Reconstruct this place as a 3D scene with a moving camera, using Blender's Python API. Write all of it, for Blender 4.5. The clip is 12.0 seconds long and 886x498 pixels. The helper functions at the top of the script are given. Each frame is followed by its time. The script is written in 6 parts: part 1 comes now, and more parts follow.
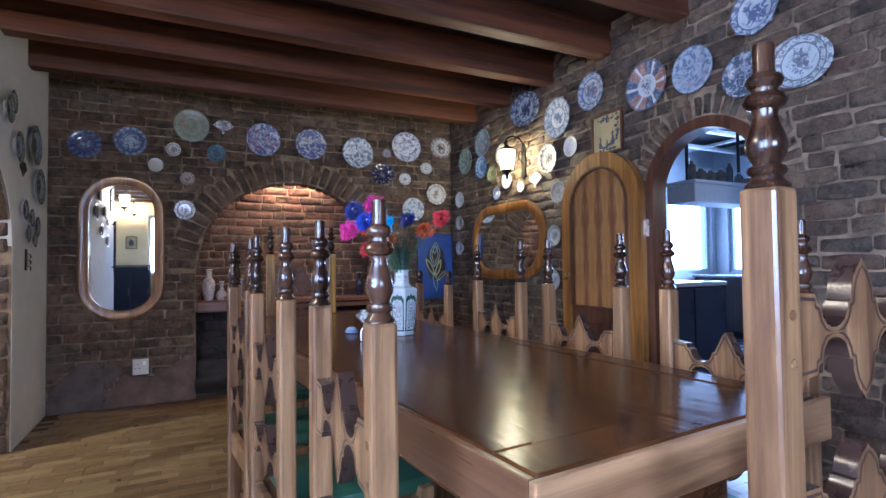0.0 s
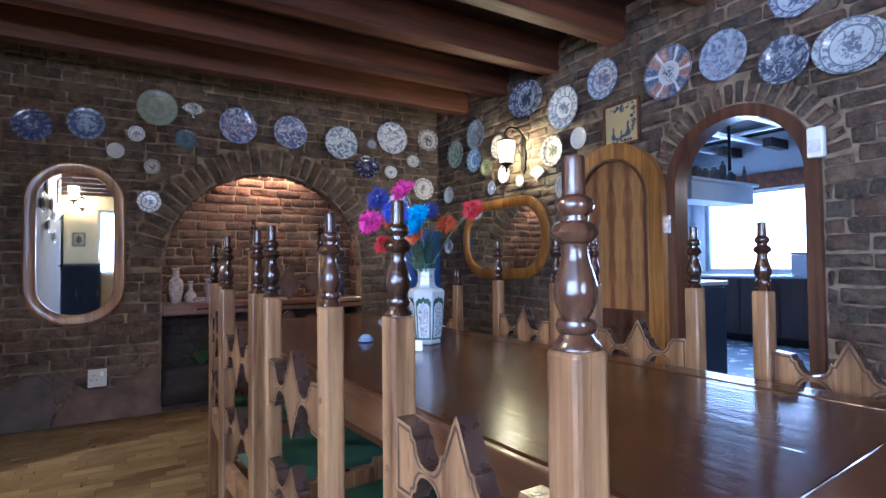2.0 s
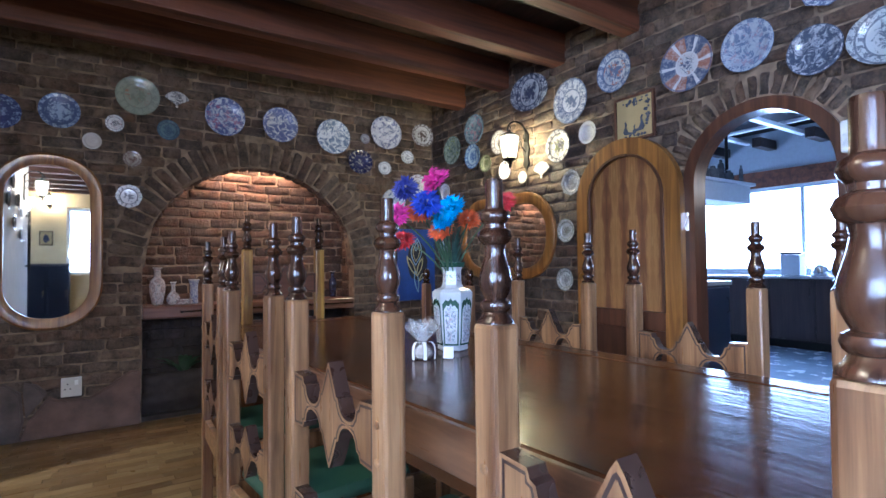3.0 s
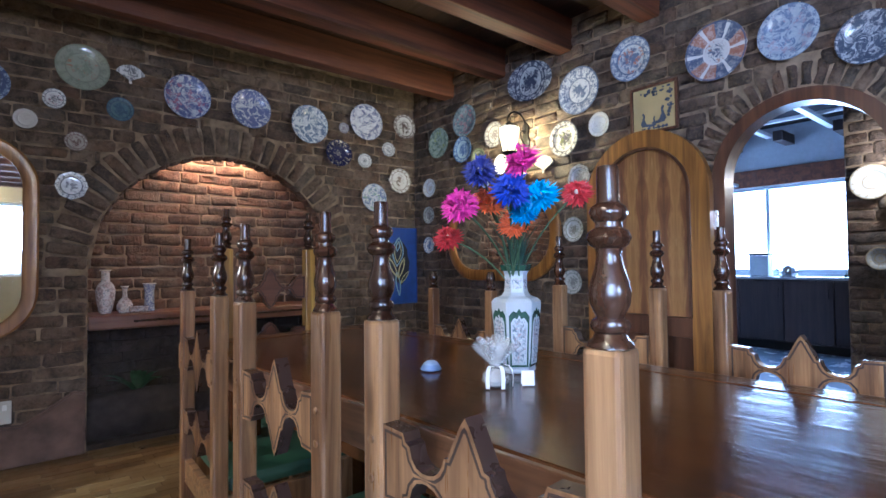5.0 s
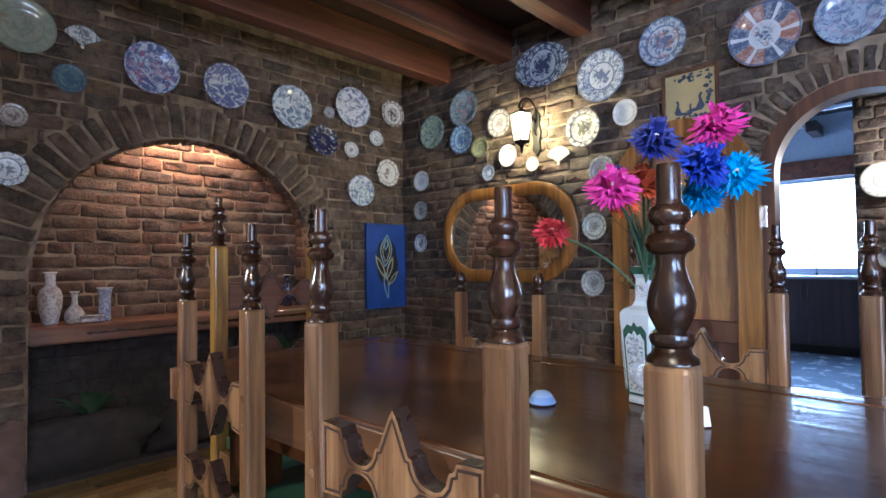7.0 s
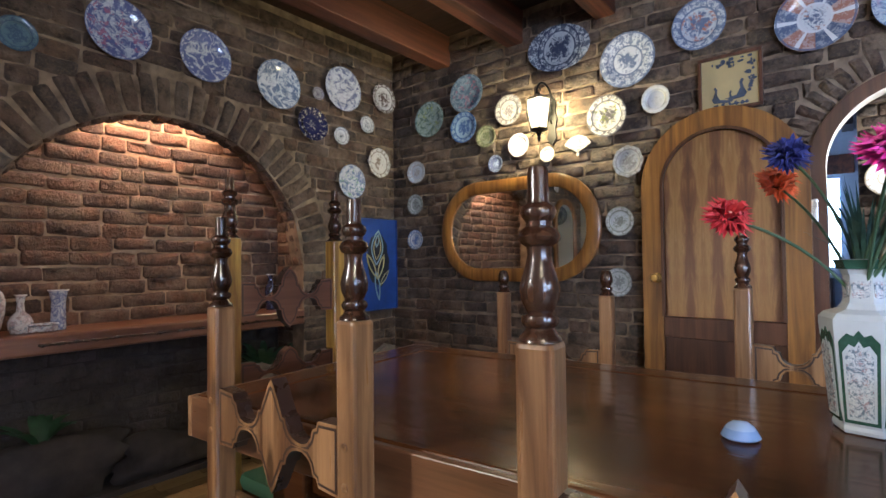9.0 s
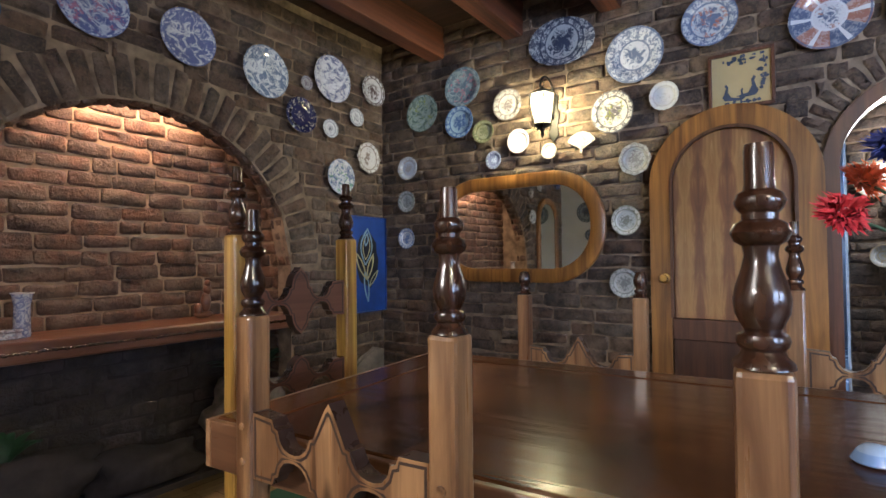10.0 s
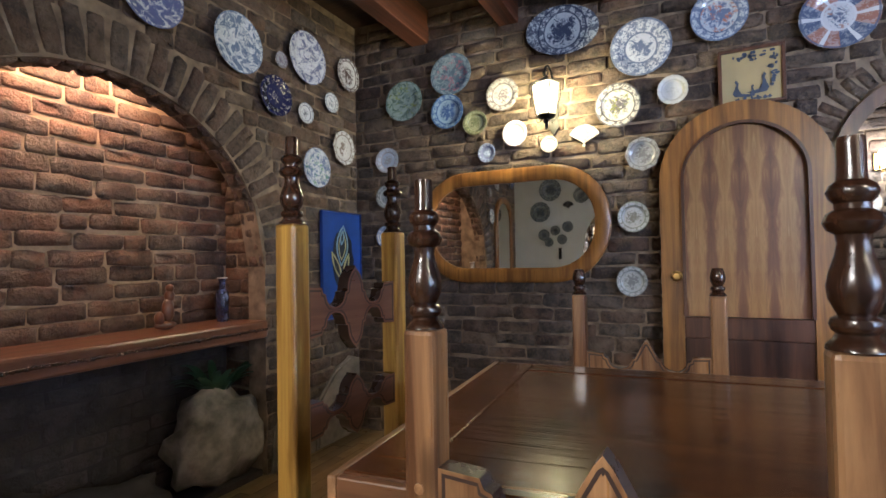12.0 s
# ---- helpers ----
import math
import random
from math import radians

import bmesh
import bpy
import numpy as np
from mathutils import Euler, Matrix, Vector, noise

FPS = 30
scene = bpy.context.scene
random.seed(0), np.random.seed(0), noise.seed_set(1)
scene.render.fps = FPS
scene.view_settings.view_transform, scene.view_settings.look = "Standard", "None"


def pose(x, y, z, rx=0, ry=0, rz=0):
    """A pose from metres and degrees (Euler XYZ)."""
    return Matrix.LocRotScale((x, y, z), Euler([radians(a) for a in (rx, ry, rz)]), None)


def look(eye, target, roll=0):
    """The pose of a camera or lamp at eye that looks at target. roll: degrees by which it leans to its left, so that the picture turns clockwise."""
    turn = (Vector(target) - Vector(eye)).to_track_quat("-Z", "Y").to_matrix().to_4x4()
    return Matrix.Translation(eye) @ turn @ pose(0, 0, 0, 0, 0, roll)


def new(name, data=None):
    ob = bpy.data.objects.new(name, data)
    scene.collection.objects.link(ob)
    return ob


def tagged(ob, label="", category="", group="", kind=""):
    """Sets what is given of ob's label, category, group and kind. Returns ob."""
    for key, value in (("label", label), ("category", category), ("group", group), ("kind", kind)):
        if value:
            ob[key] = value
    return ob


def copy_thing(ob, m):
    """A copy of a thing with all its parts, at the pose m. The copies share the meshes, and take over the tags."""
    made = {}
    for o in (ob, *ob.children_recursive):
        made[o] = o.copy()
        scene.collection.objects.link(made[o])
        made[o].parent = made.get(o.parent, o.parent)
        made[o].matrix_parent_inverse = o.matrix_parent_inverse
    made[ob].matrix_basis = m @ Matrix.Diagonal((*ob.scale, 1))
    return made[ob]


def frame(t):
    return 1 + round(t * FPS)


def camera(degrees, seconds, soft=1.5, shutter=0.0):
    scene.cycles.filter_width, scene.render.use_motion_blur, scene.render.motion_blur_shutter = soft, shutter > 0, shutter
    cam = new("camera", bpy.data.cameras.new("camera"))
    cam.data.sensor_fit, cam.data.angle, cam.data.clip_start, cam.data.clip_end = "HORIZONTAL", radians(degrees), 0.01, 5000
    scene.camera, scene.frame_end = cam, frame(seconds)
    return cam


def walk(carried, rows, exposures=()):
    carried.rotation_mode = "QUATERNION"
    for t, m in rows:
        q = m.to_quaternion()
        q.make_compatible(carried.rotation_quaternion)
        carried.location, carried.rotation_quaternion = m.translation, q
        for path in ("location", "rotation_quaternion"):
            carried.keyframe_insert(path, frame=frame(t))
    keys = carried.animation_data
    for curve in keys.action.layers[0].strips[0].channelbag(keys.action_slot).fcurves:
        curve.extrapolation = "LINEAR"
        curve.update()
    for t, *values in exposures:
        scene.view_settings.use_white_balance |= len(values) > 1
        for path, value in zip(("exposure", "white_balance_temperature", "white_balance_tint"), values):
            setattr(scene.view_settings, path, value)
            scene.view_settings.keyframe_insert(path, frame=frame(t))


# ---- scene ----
cam = camera(81.6, 12.0)
PATH = [
    (0, (0.506, 0.643, 1.098), (1.395, 2.433, 1.157), -0.7),
    (0.5, (0.483, 0.726, 1.098), (1.394, 2.505, 1.155), -0.7),
    (1, (0.454, 0.821, 1.097), (1.398, 2.583, 1.153), -0.6),
    (1.5, (0.427, 0.918, 1.1), (1.409, 2.66, 1.154), -0.6),
    (2, (0.402, 1.023, 1.095), (1.427, 2.74, 1.15), -0.6),
    (2.5, (0.372, 1.139, 1.096), (1.436, 2.832, 1.148), -0.6),
    (3, (0.344, 1.258, 1.089), (1.444, 2.927, 1.145), -0.6),
    (5, (0.267, 1.714, 1.099), (1.532, 3.262, 1.154), -0.6),
    (5.5, (0.263, 1.839, 1.104), (1.564, 3.356, 1.159), -0.6),
    (6, (0.258, 1.962, 1.103), (1.595, 3.449, 1.157), -0.6),
    (6.5, (0.239, 2.082, 1.105), (1.614, 3.534, 1.156), -0.6),
    (7, (0.215, 2.217, 1.108), (1.632, 3.628, 1.157), -0.7),
    (9, (0.183, 2.696, 1.098), (1.739, 3.953, 1.145), -0.7),
    (9.5, (0.185, 2.815, 1.1), (1.776, 4.026, 1.148), -0.6),
    (10, (0.175, 2.933, 1.103), (1.812, 4.081, 1.146), -0.6),
    (10.5, (0.168, 3.049, 1.105), (1.849, 4.133, 1.145), -0.7),
    (11, (0.178, 3.18, 1.1), (1.901, 4.194, 1.146), -0.7),
    (11.5, (0.169, 3.296, 1.089), (1.93, 4.244, 1.138), -0.8),
    (12, (0.157, 3.427, 1.093), (1.956, 4.302, 1.14), -1.0),
]
walk(cam, [(t, look(eye, target, roll)) for t, eye, target, roll in PATH], [(0, 0.44, 4700, 21), (7, 0.50, 4780, 17), (9, 0.53, 5060, 17), (12, 0.60, 4980, 16)])

# ---- light and sky ----
world = bpy.data.worlds.new("world")
scene.world = world
world.use_nodes = True
_bg = world.node_tree.nodes["Background"]
_sky = world.node_tree.nodes.new("ShaderNodeTexSky")
_sky.sky_type, _sky.sun_disc, _sky.sun_elevation, _sky.sun_rotation = "NISHITA", False, radians(50), radians(40)
world.node_tree.links.new(_sky.outputs[0], _bg.inputs[0])
_bg.inputs[1].default_value = 0.12


def lamp(name, kind, m, power, colour, size=0.1, size_y=None, spread=180):
    data = bpy.data.lights.new(name, kind)
    data.energy, data.color = power, colour
    if kind == "AREA":
        data.size, data.spread = size, radians(spread)
        if size_y:
            data.shape, data.size_y = "RECTANGLE", size_y
    else:
        data.shadow_soft_size = size
    ob = new(name, data)
    ob.matrix_world = m
    return ob


N, EW, WW, SW, CEIL = 5.44, 2.99, -0.45, -2.2, 2.67       # inner faces of the walls, ceiling height
LANTERN = (EW - 0.182, 4.10, 1.93)
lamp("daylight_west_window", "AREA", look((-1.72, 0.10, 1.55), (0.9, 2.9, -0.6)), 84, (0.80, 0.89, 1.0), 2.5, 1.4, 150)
lamp("daylight_south_window", "AREA", look((0.45, SW - 0.02, 1.575), (0.75, -0.6, 0.3)), 34, (0.84, 0.91, 1.0), 1.3, 1.15, 130)
lamp("daylight_kitchen_east", "AREA", look((7.95, 4.54, 1.5), (3, 2.9, 0.8)), 110, (0.60, 0.78, 1.0), 2.6, 1.05)
lamp("lantern_bulb", "POINT", pose(*LANTERN), 18, (1.0, 0.77, 0.28), 0.035)
lamp("lantern_bulb_west", "POINT", pose(WW + 0.172, 1.95, 2.03), 31, (1.0, 0.74, 0.38), 0.035)
lamp("lantern_bulb_south", "POINT", pose(-0.50, SW + 0.172, 2.31), 14, (1.0, 0.74, 0.38), 0.035)
lamp("niche_striplight", "AREA", look((1.365, N + 0.17, 1.985), (1.365, N + 0.30, 1.2)), 10.0, (1.0, 0.57, 0.27), 0.60, 0.04)
lamp("kitchen_pier_bulb", "POINT", pose(4.44, 2.27, 1.72), 8, (1.0, 0.93, 0.80), 0.04)
lamp("hall_lamp", "POINT", pose(-1.50, 4.25, 1.93), 125, (1.0, 0.84, 0.58), 0.06)

# ---- materials ----


def mat(name, rough=0.6, metal=0.0):
    m = bpy.data.materials.new(name)
    m.use_nodes = True
    b = m.node_tree.nodes["Principled BSDF"]
    b.inputs["Roughness"].default_value, b.inputs["Metallic"].default_value = rough, metal
    return m, m.node_tree.nodes, m.node_tree.links, b


def ramp(nodes, links, fac, stops):
    r = nodes.new("ShaderNodeValToRGB")
    while len(r.color_ramp.elements) < len(stops):
        r.color_ramp.elements.new(0.5)
    for e, (p, c) in zip(r.color_ramp.elements, stops):
        e.position, e.color = p, (*c, 1)
    links.new(fac, r.inputs[0])
    return r.outputs[0]


def noise_node(nodes, links, vec, scale, detail=4.0, rough=0.55, dist=0.0):
    n = nodes.new("ShaderNodeTexNoise")
    n.inputs["Scale"].default_value, n.inputs["Detail"].default_value = scale, detail
    n.inputs["Roughness"].default_value, n.inputs["Distortion"].default_value = rough, dist
    if vec is not None:
        links.new(vec, n.inputs["Vector"])
    return n.outputs[0]


def mapped(nodes, links, vec, scale, loc=(0, 0, 0)):
    m = nodes.new("ShaderNodeMapping")
    m.inputs["Scale"].default_value, m.inputs["Location"].default_value = scale, loc
    links.new(vec, m.inputs[0])
    return m.outputs[0]


def mixed(nodes, links, fac, a, b, mode="MIX"):
    x = nodes.new("ShaderNodeMix")
    x.data_type, x.blend_type = "RGBA", mode
    for i, v in ((0, fac), (6, a), (7, b)):
        if isinstance(v, (int, float)):
            x.inputs[i].default_value = v
        elif isinstance(v, tuple):
            x.inputs[i].default_value = (*v, 1)
        else:
            links.new(v, x.inputs[i])
    return x.outputs[2]


def calc(nodes, links, op, a, b=0.0):
    x = nodes.new("ShaderNodeMath")
    x.operation = op
    for i, v in enumerate((a, b)):
        if isinstance(v, (int, float)):
            x.inputs[i].default_value = v
        else:
            links.new(v, x.inputs[i])
    return x.outputs[0]


def bumped(nodes, links, bsdf, height, strength, dist=0.01):
    bp = nodes.new("ShaderNodeBump")
    bp.inputs["Strength"].default_value, bp.inputs["Distance"].default_value = strength, dist
    links.new(height, bp.inputs["Height"])
    links.new(bp.outputs[0], bsdf.inputs["Normal"])


def plain(name, colour, rough=0.6, metal=0.0, vary=0.15, scale=20.0, bump=0.0):
    """A painted, cast or woven surface with slight mottling."""
    m, n, l, b = mat(name, rough, metal)
    co = n.new("ShaderNodeTexCoord").outputs["Object"]
    f = noise_node(n, l, co, scale, 6)
    dark = tuple(c * (1 - vary) for c in colour)
    light = tuple(min(1.0, c * (1 + vary)) for c in colour)
    l.new(ramp(n, l, f, [(0.3, dark), (0.7, light)]), b.inputs["Base Color"])
    l.new(calc(n, l, "MULTIPLY_ADD", f, 0.3), b.inputs["Roughness"])
    b.inputs["Roughness"].links[0].from_node.inputs[2].default_value = rough - 0.15
    if bump:
        bumped(n, l, b, f, bump, 0.004)
    return m


def wood(name, dark, light, along="Z", rough=0.4, knots=0.0, coat=0.0, size=1.0, relief=0.12, streak=1.0, stain=0.0):
    """Grain drawn out along one axis, with broad growth bands, per-piece tone and knots."""
    m, n, l, b = mat(name, rough)
    co = n.new("ShaderNodeTexCoord").outputs["Object"]
    rnd = n.new("ShaderNodeObjectInfo").outputs["Random"]
    shift = n.new("ShaderNodeVectorMath")
    shift.operation = "ADD"
    l.new(co, shift.inputs[0])
    l.new(calc(n, l, "MULTIPLY", rnd, 17.0), shift.inputs[1])
    vec = shift.outputs[0]
    long, wide = 1.2 * size, 22.0 * size
    s = {"X": (long, wide, wide), "Y": (wide, long, wide), "Z": (wide, wide, long)}[along]
    grain = noise_node(n, l, mapped(n, l, vec, s), 1.0, 8, 0.62, 0.6)
    s2 = tuple(v * 6 for v in s)
    fine = noise_node(n, l, mapped(n, l, vec, s2), 1.0, 3)
    broad = noise_node(n, l, vec, 2.5 * size, 3)
    mid = tuple((a + c) / 2 for a, c in zip(dark, light))
    c1 = ramp(n, l, grain, [(0.36, dark), (0.5, mid), (0.64, light)])
    c2 = mixed(n, l, calc(n, l, "MULTIPLY", fine, 0.35 * streak), c1, tuple(c * 0.55 for c in dark))
    tone = calc(n, l, "MULTIPLY_ADD", calc(n, l, "ADD", broad, calc(n, l, "MULTIPLY", rnd, 0.5)), 0.55)
    tone.node.inputs[2].default_value = 0.55
    grey = n.new("ShaderNodeCombineColor")
    for i in range(3):
        l.new(tone, grey.inputs[i])
    c3 = mixed(n, l, 1.0, c2, grey.outputs[0], "MULTIPLY")
    if knots:
        vo = n.new("ShaderNodeTexVoronoi")
        ks = {"X": (2.5, 9, 9), "Y": (9, 2.5, 9), "Z": (9, 9, 2.5)}[along]
        l.new(mapped(n, l, vec, ks), vo.inputs["Vector"])
        vo.inputs["Scale"].default_value = 1.0
        k = ramp(n, l, vo.outputs["Distance"], [(0.07, (1, 1, 1)), (0.14, (0, 0, 0))])
        c3 = mixed(n, l, calc(n, l, "MULTIPLY", k, knots), c3, tuple(c * 0.35 for c in dark))
    if stain:
        st = {"X": (1.5, 6, 6), "Y": (6, 1.5, 6), "Z": (6, 6, 1.5)}[along]
        k = ramp(n, l, noise_node(n, l, mapped(n, l, vec, st), 1.6, 6, 0.6, 0.8), [(0.52, (0, 0, 0)), (0.66, (1, 1, 1))])
        c3 = mixed(n, l, calc(n, l, "MULTIPLY", k, stain), c3, tuple(c * 0.7 for c in dark))
    l.new(c3, b.inputs["Base Color"])
    l.new(calc(n, l, "MULTIPLY_ADD", fine, 0.25 * streak), b.inputs["Roughness"])
    b.inputs["Roughness"].links[0].from_node.inputs[2].default_value = rough - 0.1 * streak
    b.inputs["Coat Weight"].default_value = coat
    b.inputs["Coat Roughness"].default_value = 0.12
    bumped(n, l, b, grain, relief, 0.004)
    return m


def brick(name, tones, joined, lime=1.0):
    """Fired brick: a tone for each brick, mottling, soot and pitted relief."""
    m, n, l, b = mat(name, 0.85)
    geo = n.new("ShaderNodeNewGeometry")
    pos = geo.outputs["Position"]
    rnd = geo.outputs["Random Per Island"] if joined else n.new("ShaderNodeObjectInfo").outputs["Random"]
    base = ramp(n, l, rnd, [(i / (len(tones) - 1), c) for i, c in enumerate(tones)])
    big = noise_node(n, l, pos, 14, 5)
    small = noise_node(n, l, pos, 85, 6, 0.7)
    c = mixed(n, l, ramp(n, l, big, [(0.42, (0, 0, 0)), (0.62, (0.75, 0.75, 0.75))]), base, tuple(v * 0.45 for v in tones[0]))
    c = mixed(n, l, ramp(n, l, small, [(0.50, (0, 0, 0)), (0.72, (0.5, 0.5, 0.5))]), c, tuple(v * lime for v in (0.190, 0.132, 0.078)))
    smear = noise_node(n, l, pos, 6.5, 8, 0.72)
    c = mixed(n, l, ramp(n, l, smear, [(0.47, (0, 0, 0)), (0.62, (0.62, 0.62, 0.62))]), c, tuple(v * lime for v in (0.175, 0.126, 0.084)))
    chips = noise_node(n, l, pos, 38, 3, 0.5, 0.8)
    c = mixed(n, l, ramp(n, l, chips, [(0.60, (0, 0, 0)), (0.68, (0.55, 0.55, 0.55))]), c, tuple(v * 0.4 for v in tones[0]))
    l.new(c, b.inputs["Base Color"])
    h = calc(n, l, "ADD", calc(n, l, "ADD", small, calc(n, l, "MULTIPLY", big, 1.5)), calc(n, l, "MULTIPLY", chips, 0.9))
    bumped(n, l, b, h, 0.75, 0.014)
    l.new(calc(n, l, "MULTIPLY_ADD", small, 0.4), b.inputs["Roughness"])
    b.inputs["Roughness"].links[0].from_node.inputs[2].default_value = 0.5
    return m


def china(name, radius, base, ink, ink2=None, rim=0.72, seed=0.0, dense=0.5, petals=0):
    """Glazed plate: a banded rim with sprigs, a painted middle, fine lines at the edges."""
    m, n, l, b = mat(name, 0.14)
    b.inputs["Coat Weight"].default_value = 0.4
    base = tuple(0.65 * v + 0.35 * sum(base) / 3 for v in base)
    ink = tuple(0.75 * v + 0.25 * sum(ink) / 3 for v in ink)
    co = n.new("ShaderNodeTexCoord").outputs["Object"]
    vec = mapped(n, l, co, (1 / radius, 1 / radius, 1 / radius), (seed, seed * 0.7, 0))
    flat = mapped(n, l, co, (1 / radius, 1 / radius, 0))
    ln = n.new("ShaderNodeVectorMath")
    ln.operation = "LENGTH"
    l.new(flat, ln.inputs[0])
    r = ln.outputs["Value"]
    blot = noise_node(n, l, vec, 2.3, 10, 0.70, 1.8) if rim >= 0.84 else noise_node(n, l, vec, 3.4, 9, 0.68, 1.6)
    sprig = noise_node(n, l, vec, 9.0, 6, 0.62, 1.0)
    t = 0.61 - 0.22 * dense
    sep = n.new("ShaderNodeSeparateXYZ")
    l.new(flat, sep.inputs[0])
    ang = calc(n, l, "ARCTAN2", sep.outputs[1], sep.outputs[0])
    wave = calc(n, l, "MULTIPLY", calc(n, l, "COSINE", calc(n, l, "MULTIPLY", ang, 14.0)), 0.05)
    sprig = calc(n, l, "ADD", sprig, wave)
    fall = calc(n, l, "MULTIPLY", calc(n, l, "POWER", calc(n, l, "DIVIDE", r, rim), 2.0), -0.24)
    scenic = rim >= 0.84
    blot = calc(n, l, "ADD", blot, 0.02) if scenic else calc(n, l, "ADD", calc(n, l, "ADD", blot, 0.09), fall)
    k1 = ramp(n, l, blot, [(t - 0.03, (0, 0, 0)), (t + 0.05, (0.95, 0.95, 0.95))])
    k2 = ramp(n, l, sprig, [(t - 0.03, (0, 0, 0)), (t + 0.03, (0.85, 0.85, 0.85))])
    inner = calc(n, l, "LESS_THAN", r, rim)
    soft = mixed(n, l, noise_node(n, l, vec, 1.7, 3), base, tuple(v * 0.78 for v in base))
    c = mixed(n, l, k2, soft, ink)
    if scenic:
        pale = tuple(0.5 * p + 0.5 * q for p, q in zip(base, ink))
        wash = ramp(n, l, noise_node(n, l, mapped(n, l, vec, (1.0, 2.4, 1.0)), 2.1, 7, 0.66, 1.2), [(0.46, (0, 0, 0)), (0.60, (0.7, 0.7, 0.7))])
        soft = mixed(n, l, wash, soft, pale)
    mid = mixed(n, l, k1, soft, ink)
    if ink2:
        hue = ramp(n, l, noise_node(n, l, vec, 3.3, 2), [(0.5, (0, 0, 0)), (0.58, (1, 1, 1))])
        mid = mixed(n, l, calc(n, l, "MULTIPLY", k2, hue), mid, ink2)
    if petals:
        spoke = calc(n, l, "GREATER_THAN", calc(n, l, "COSINE", calc(n, l, "MULTIPLY", ang, float(petals))), 0.90)
        alt = calc(n, l, "GREATER_THAN", calc(n, l, "COSINE", calc(n, l, "MULTIPLY", ang, petals / 2)), 0.0)
        c = mixed(n, l, alt, mixed(n, l, calc(n, l, "MULTIPLY", k2, 0.35), ink, base), mixed(n, l, calc(n, l, "MULTIPLY", k2, 0.35), ink2 or ink, base))
        c = mixed(n, l, spoke, c, base)
    c = mixed(n, l, inner, c, mid)
    for at, w in ((0.985, 0.015),) if scenic else () if sum(ink) > sum(base) else ((rim, 0.03), (0.965, 0.03)):
        band = calc(n, l, "LESS_THAN", calc(n, l, "ABSOLUTE", calc(n, l, "SUBTRACT", r, at)), w)
        c = mixed(n, l, calc(n, l, "MULTIPLY", band, 0.8), c, base if petals and at == rim else ink)
    l.new(c, b.inputs["Base Color"])
    return m


def glow(name, colour, strength):
    m, n, l, b = mat(name, 0.5)
    b.inputs["Emission Color"].default_value = (*colour, 1)
    b.inputs["Emission Strength"].default_value = strength
    b.inputs["Base Color"].default_value = (*colour, 1)
    return m


def glass(name, tint=(0.95, 0.97, 0.96), rough=0.02):
    m, n, l, b = mat(name, rough)
    b.inputs["Base Color"].default_value = (*tint, 1)
    b.inputs["Transmission Weight"].default_value = 1.0
    b.inputs["IOR"].default_value = 1.3
    return m


def mirror_mat():
    m, n, l, b = mat("silvered_mirror", 0.02, 1.0)
    b.inputs["Base Color"].default_value = (0.86, 0.88, 0.87, 1)
    return m


WALL_TONES = [(0.046, 0.029, 0.021), (0.102, 0.058, 0.035), (0.066, 0.047, 0.036), (0.142, 0.081, 0.045), (0.074, 0.041, 0.029), (0.046, 0.033, 0.027), (0.165, 0.110, 0.068), (0.080, 0.066, 0.052), (0.058, 0.037, 0.028)]
RED_TONES = [(0.045, 0.022, 0.014), (0.150, 0.064, 0.032), (0.070, 0.034, 0.022), (0.175, 0.080, 0.040), (0.095, 0.046, 0.028), (0.052, 0.028, 0.020), (0.13, 0.058, 0.030)]
M_BRICK, M_BRICKS = brick("brown_clinker_brick", WALL_TONES, False), brick("brown_clinker_bricks", WALL_TONES, True)
M_RED, M_REDS = brick("red_brick", RED_TONES, False), brick("red_bricks", RED_TONES, True)
SOOT_TONES = [(0.036, 0.030, 0.030), (0.072, 0.055, 0.050), (0.048, 0.042, 0.044), (0.092, 0.066, 0.060)]
M_SOOTED = brick("sooty_brick", SOOT_TONES, False, 0.35)
M_SOOTEDS = brick("sooty_bricks", SOOT_TONES, True, 0.35)
M_MORTAR = plain("sandy_mortar", (0.185, 0.136, 0.090), 0.95, vary=0.6, scale=11, bump=0.9)
M_PLASTER = plain("white_plaster", (0.74, 0.74, 0.73), 0.85, vary=0.05, scale=7, bump=0.15)
M_CREAM = plain("cream_plaster", (0.60, 0.48, 0.25), 0.85, vary=0.06, scale=6, bump=0.15)
M_BEAM = wood("dark_beam_wood", (0.052, 0.016, 0.006), (0.185, 0.058, 0.020), "X", 0.62, size=0.6)
M_CEIL = wood("dark_ceiling_boards", (0.022, 0.010, 0.006), (0.055, 0.024, 0.013), "Y", 0.6, size=0.6)
M_PINE = wood("pine_post", (0.100, 0.041, 0.014), (0.42, 0.236, 0.100), "Z", 0.30, knots=0.8, coat=0.6, relief=0.2, streak=1.5, stain=0.4)
M_PINE_X = wood("pine_rail", (0.100, 0.041, 0.014), (0.42, 0.236, 0.100), "Y", 0.30, knots=0.4, coat=0.6, relief=0.2, streak=1.5)
M_HONEY = wood("honey_oak_post", (0.19, 0.085, 0.012), (0.62, 0.38, 0.065), "Z", 0.32, knots=0.8, coat=0.5, stain=0.85)
M_TURNED = wood("dark_turned_wood", (0.014, 0.006, 0.0035), (0.064, 0.028, 0.014), "Z", 0.18, coat=0.35, size=1.6, relief=0.35)
M_GROOVE = plain("dark_groove", (0.035, 0.018, 0.014), 0.5)
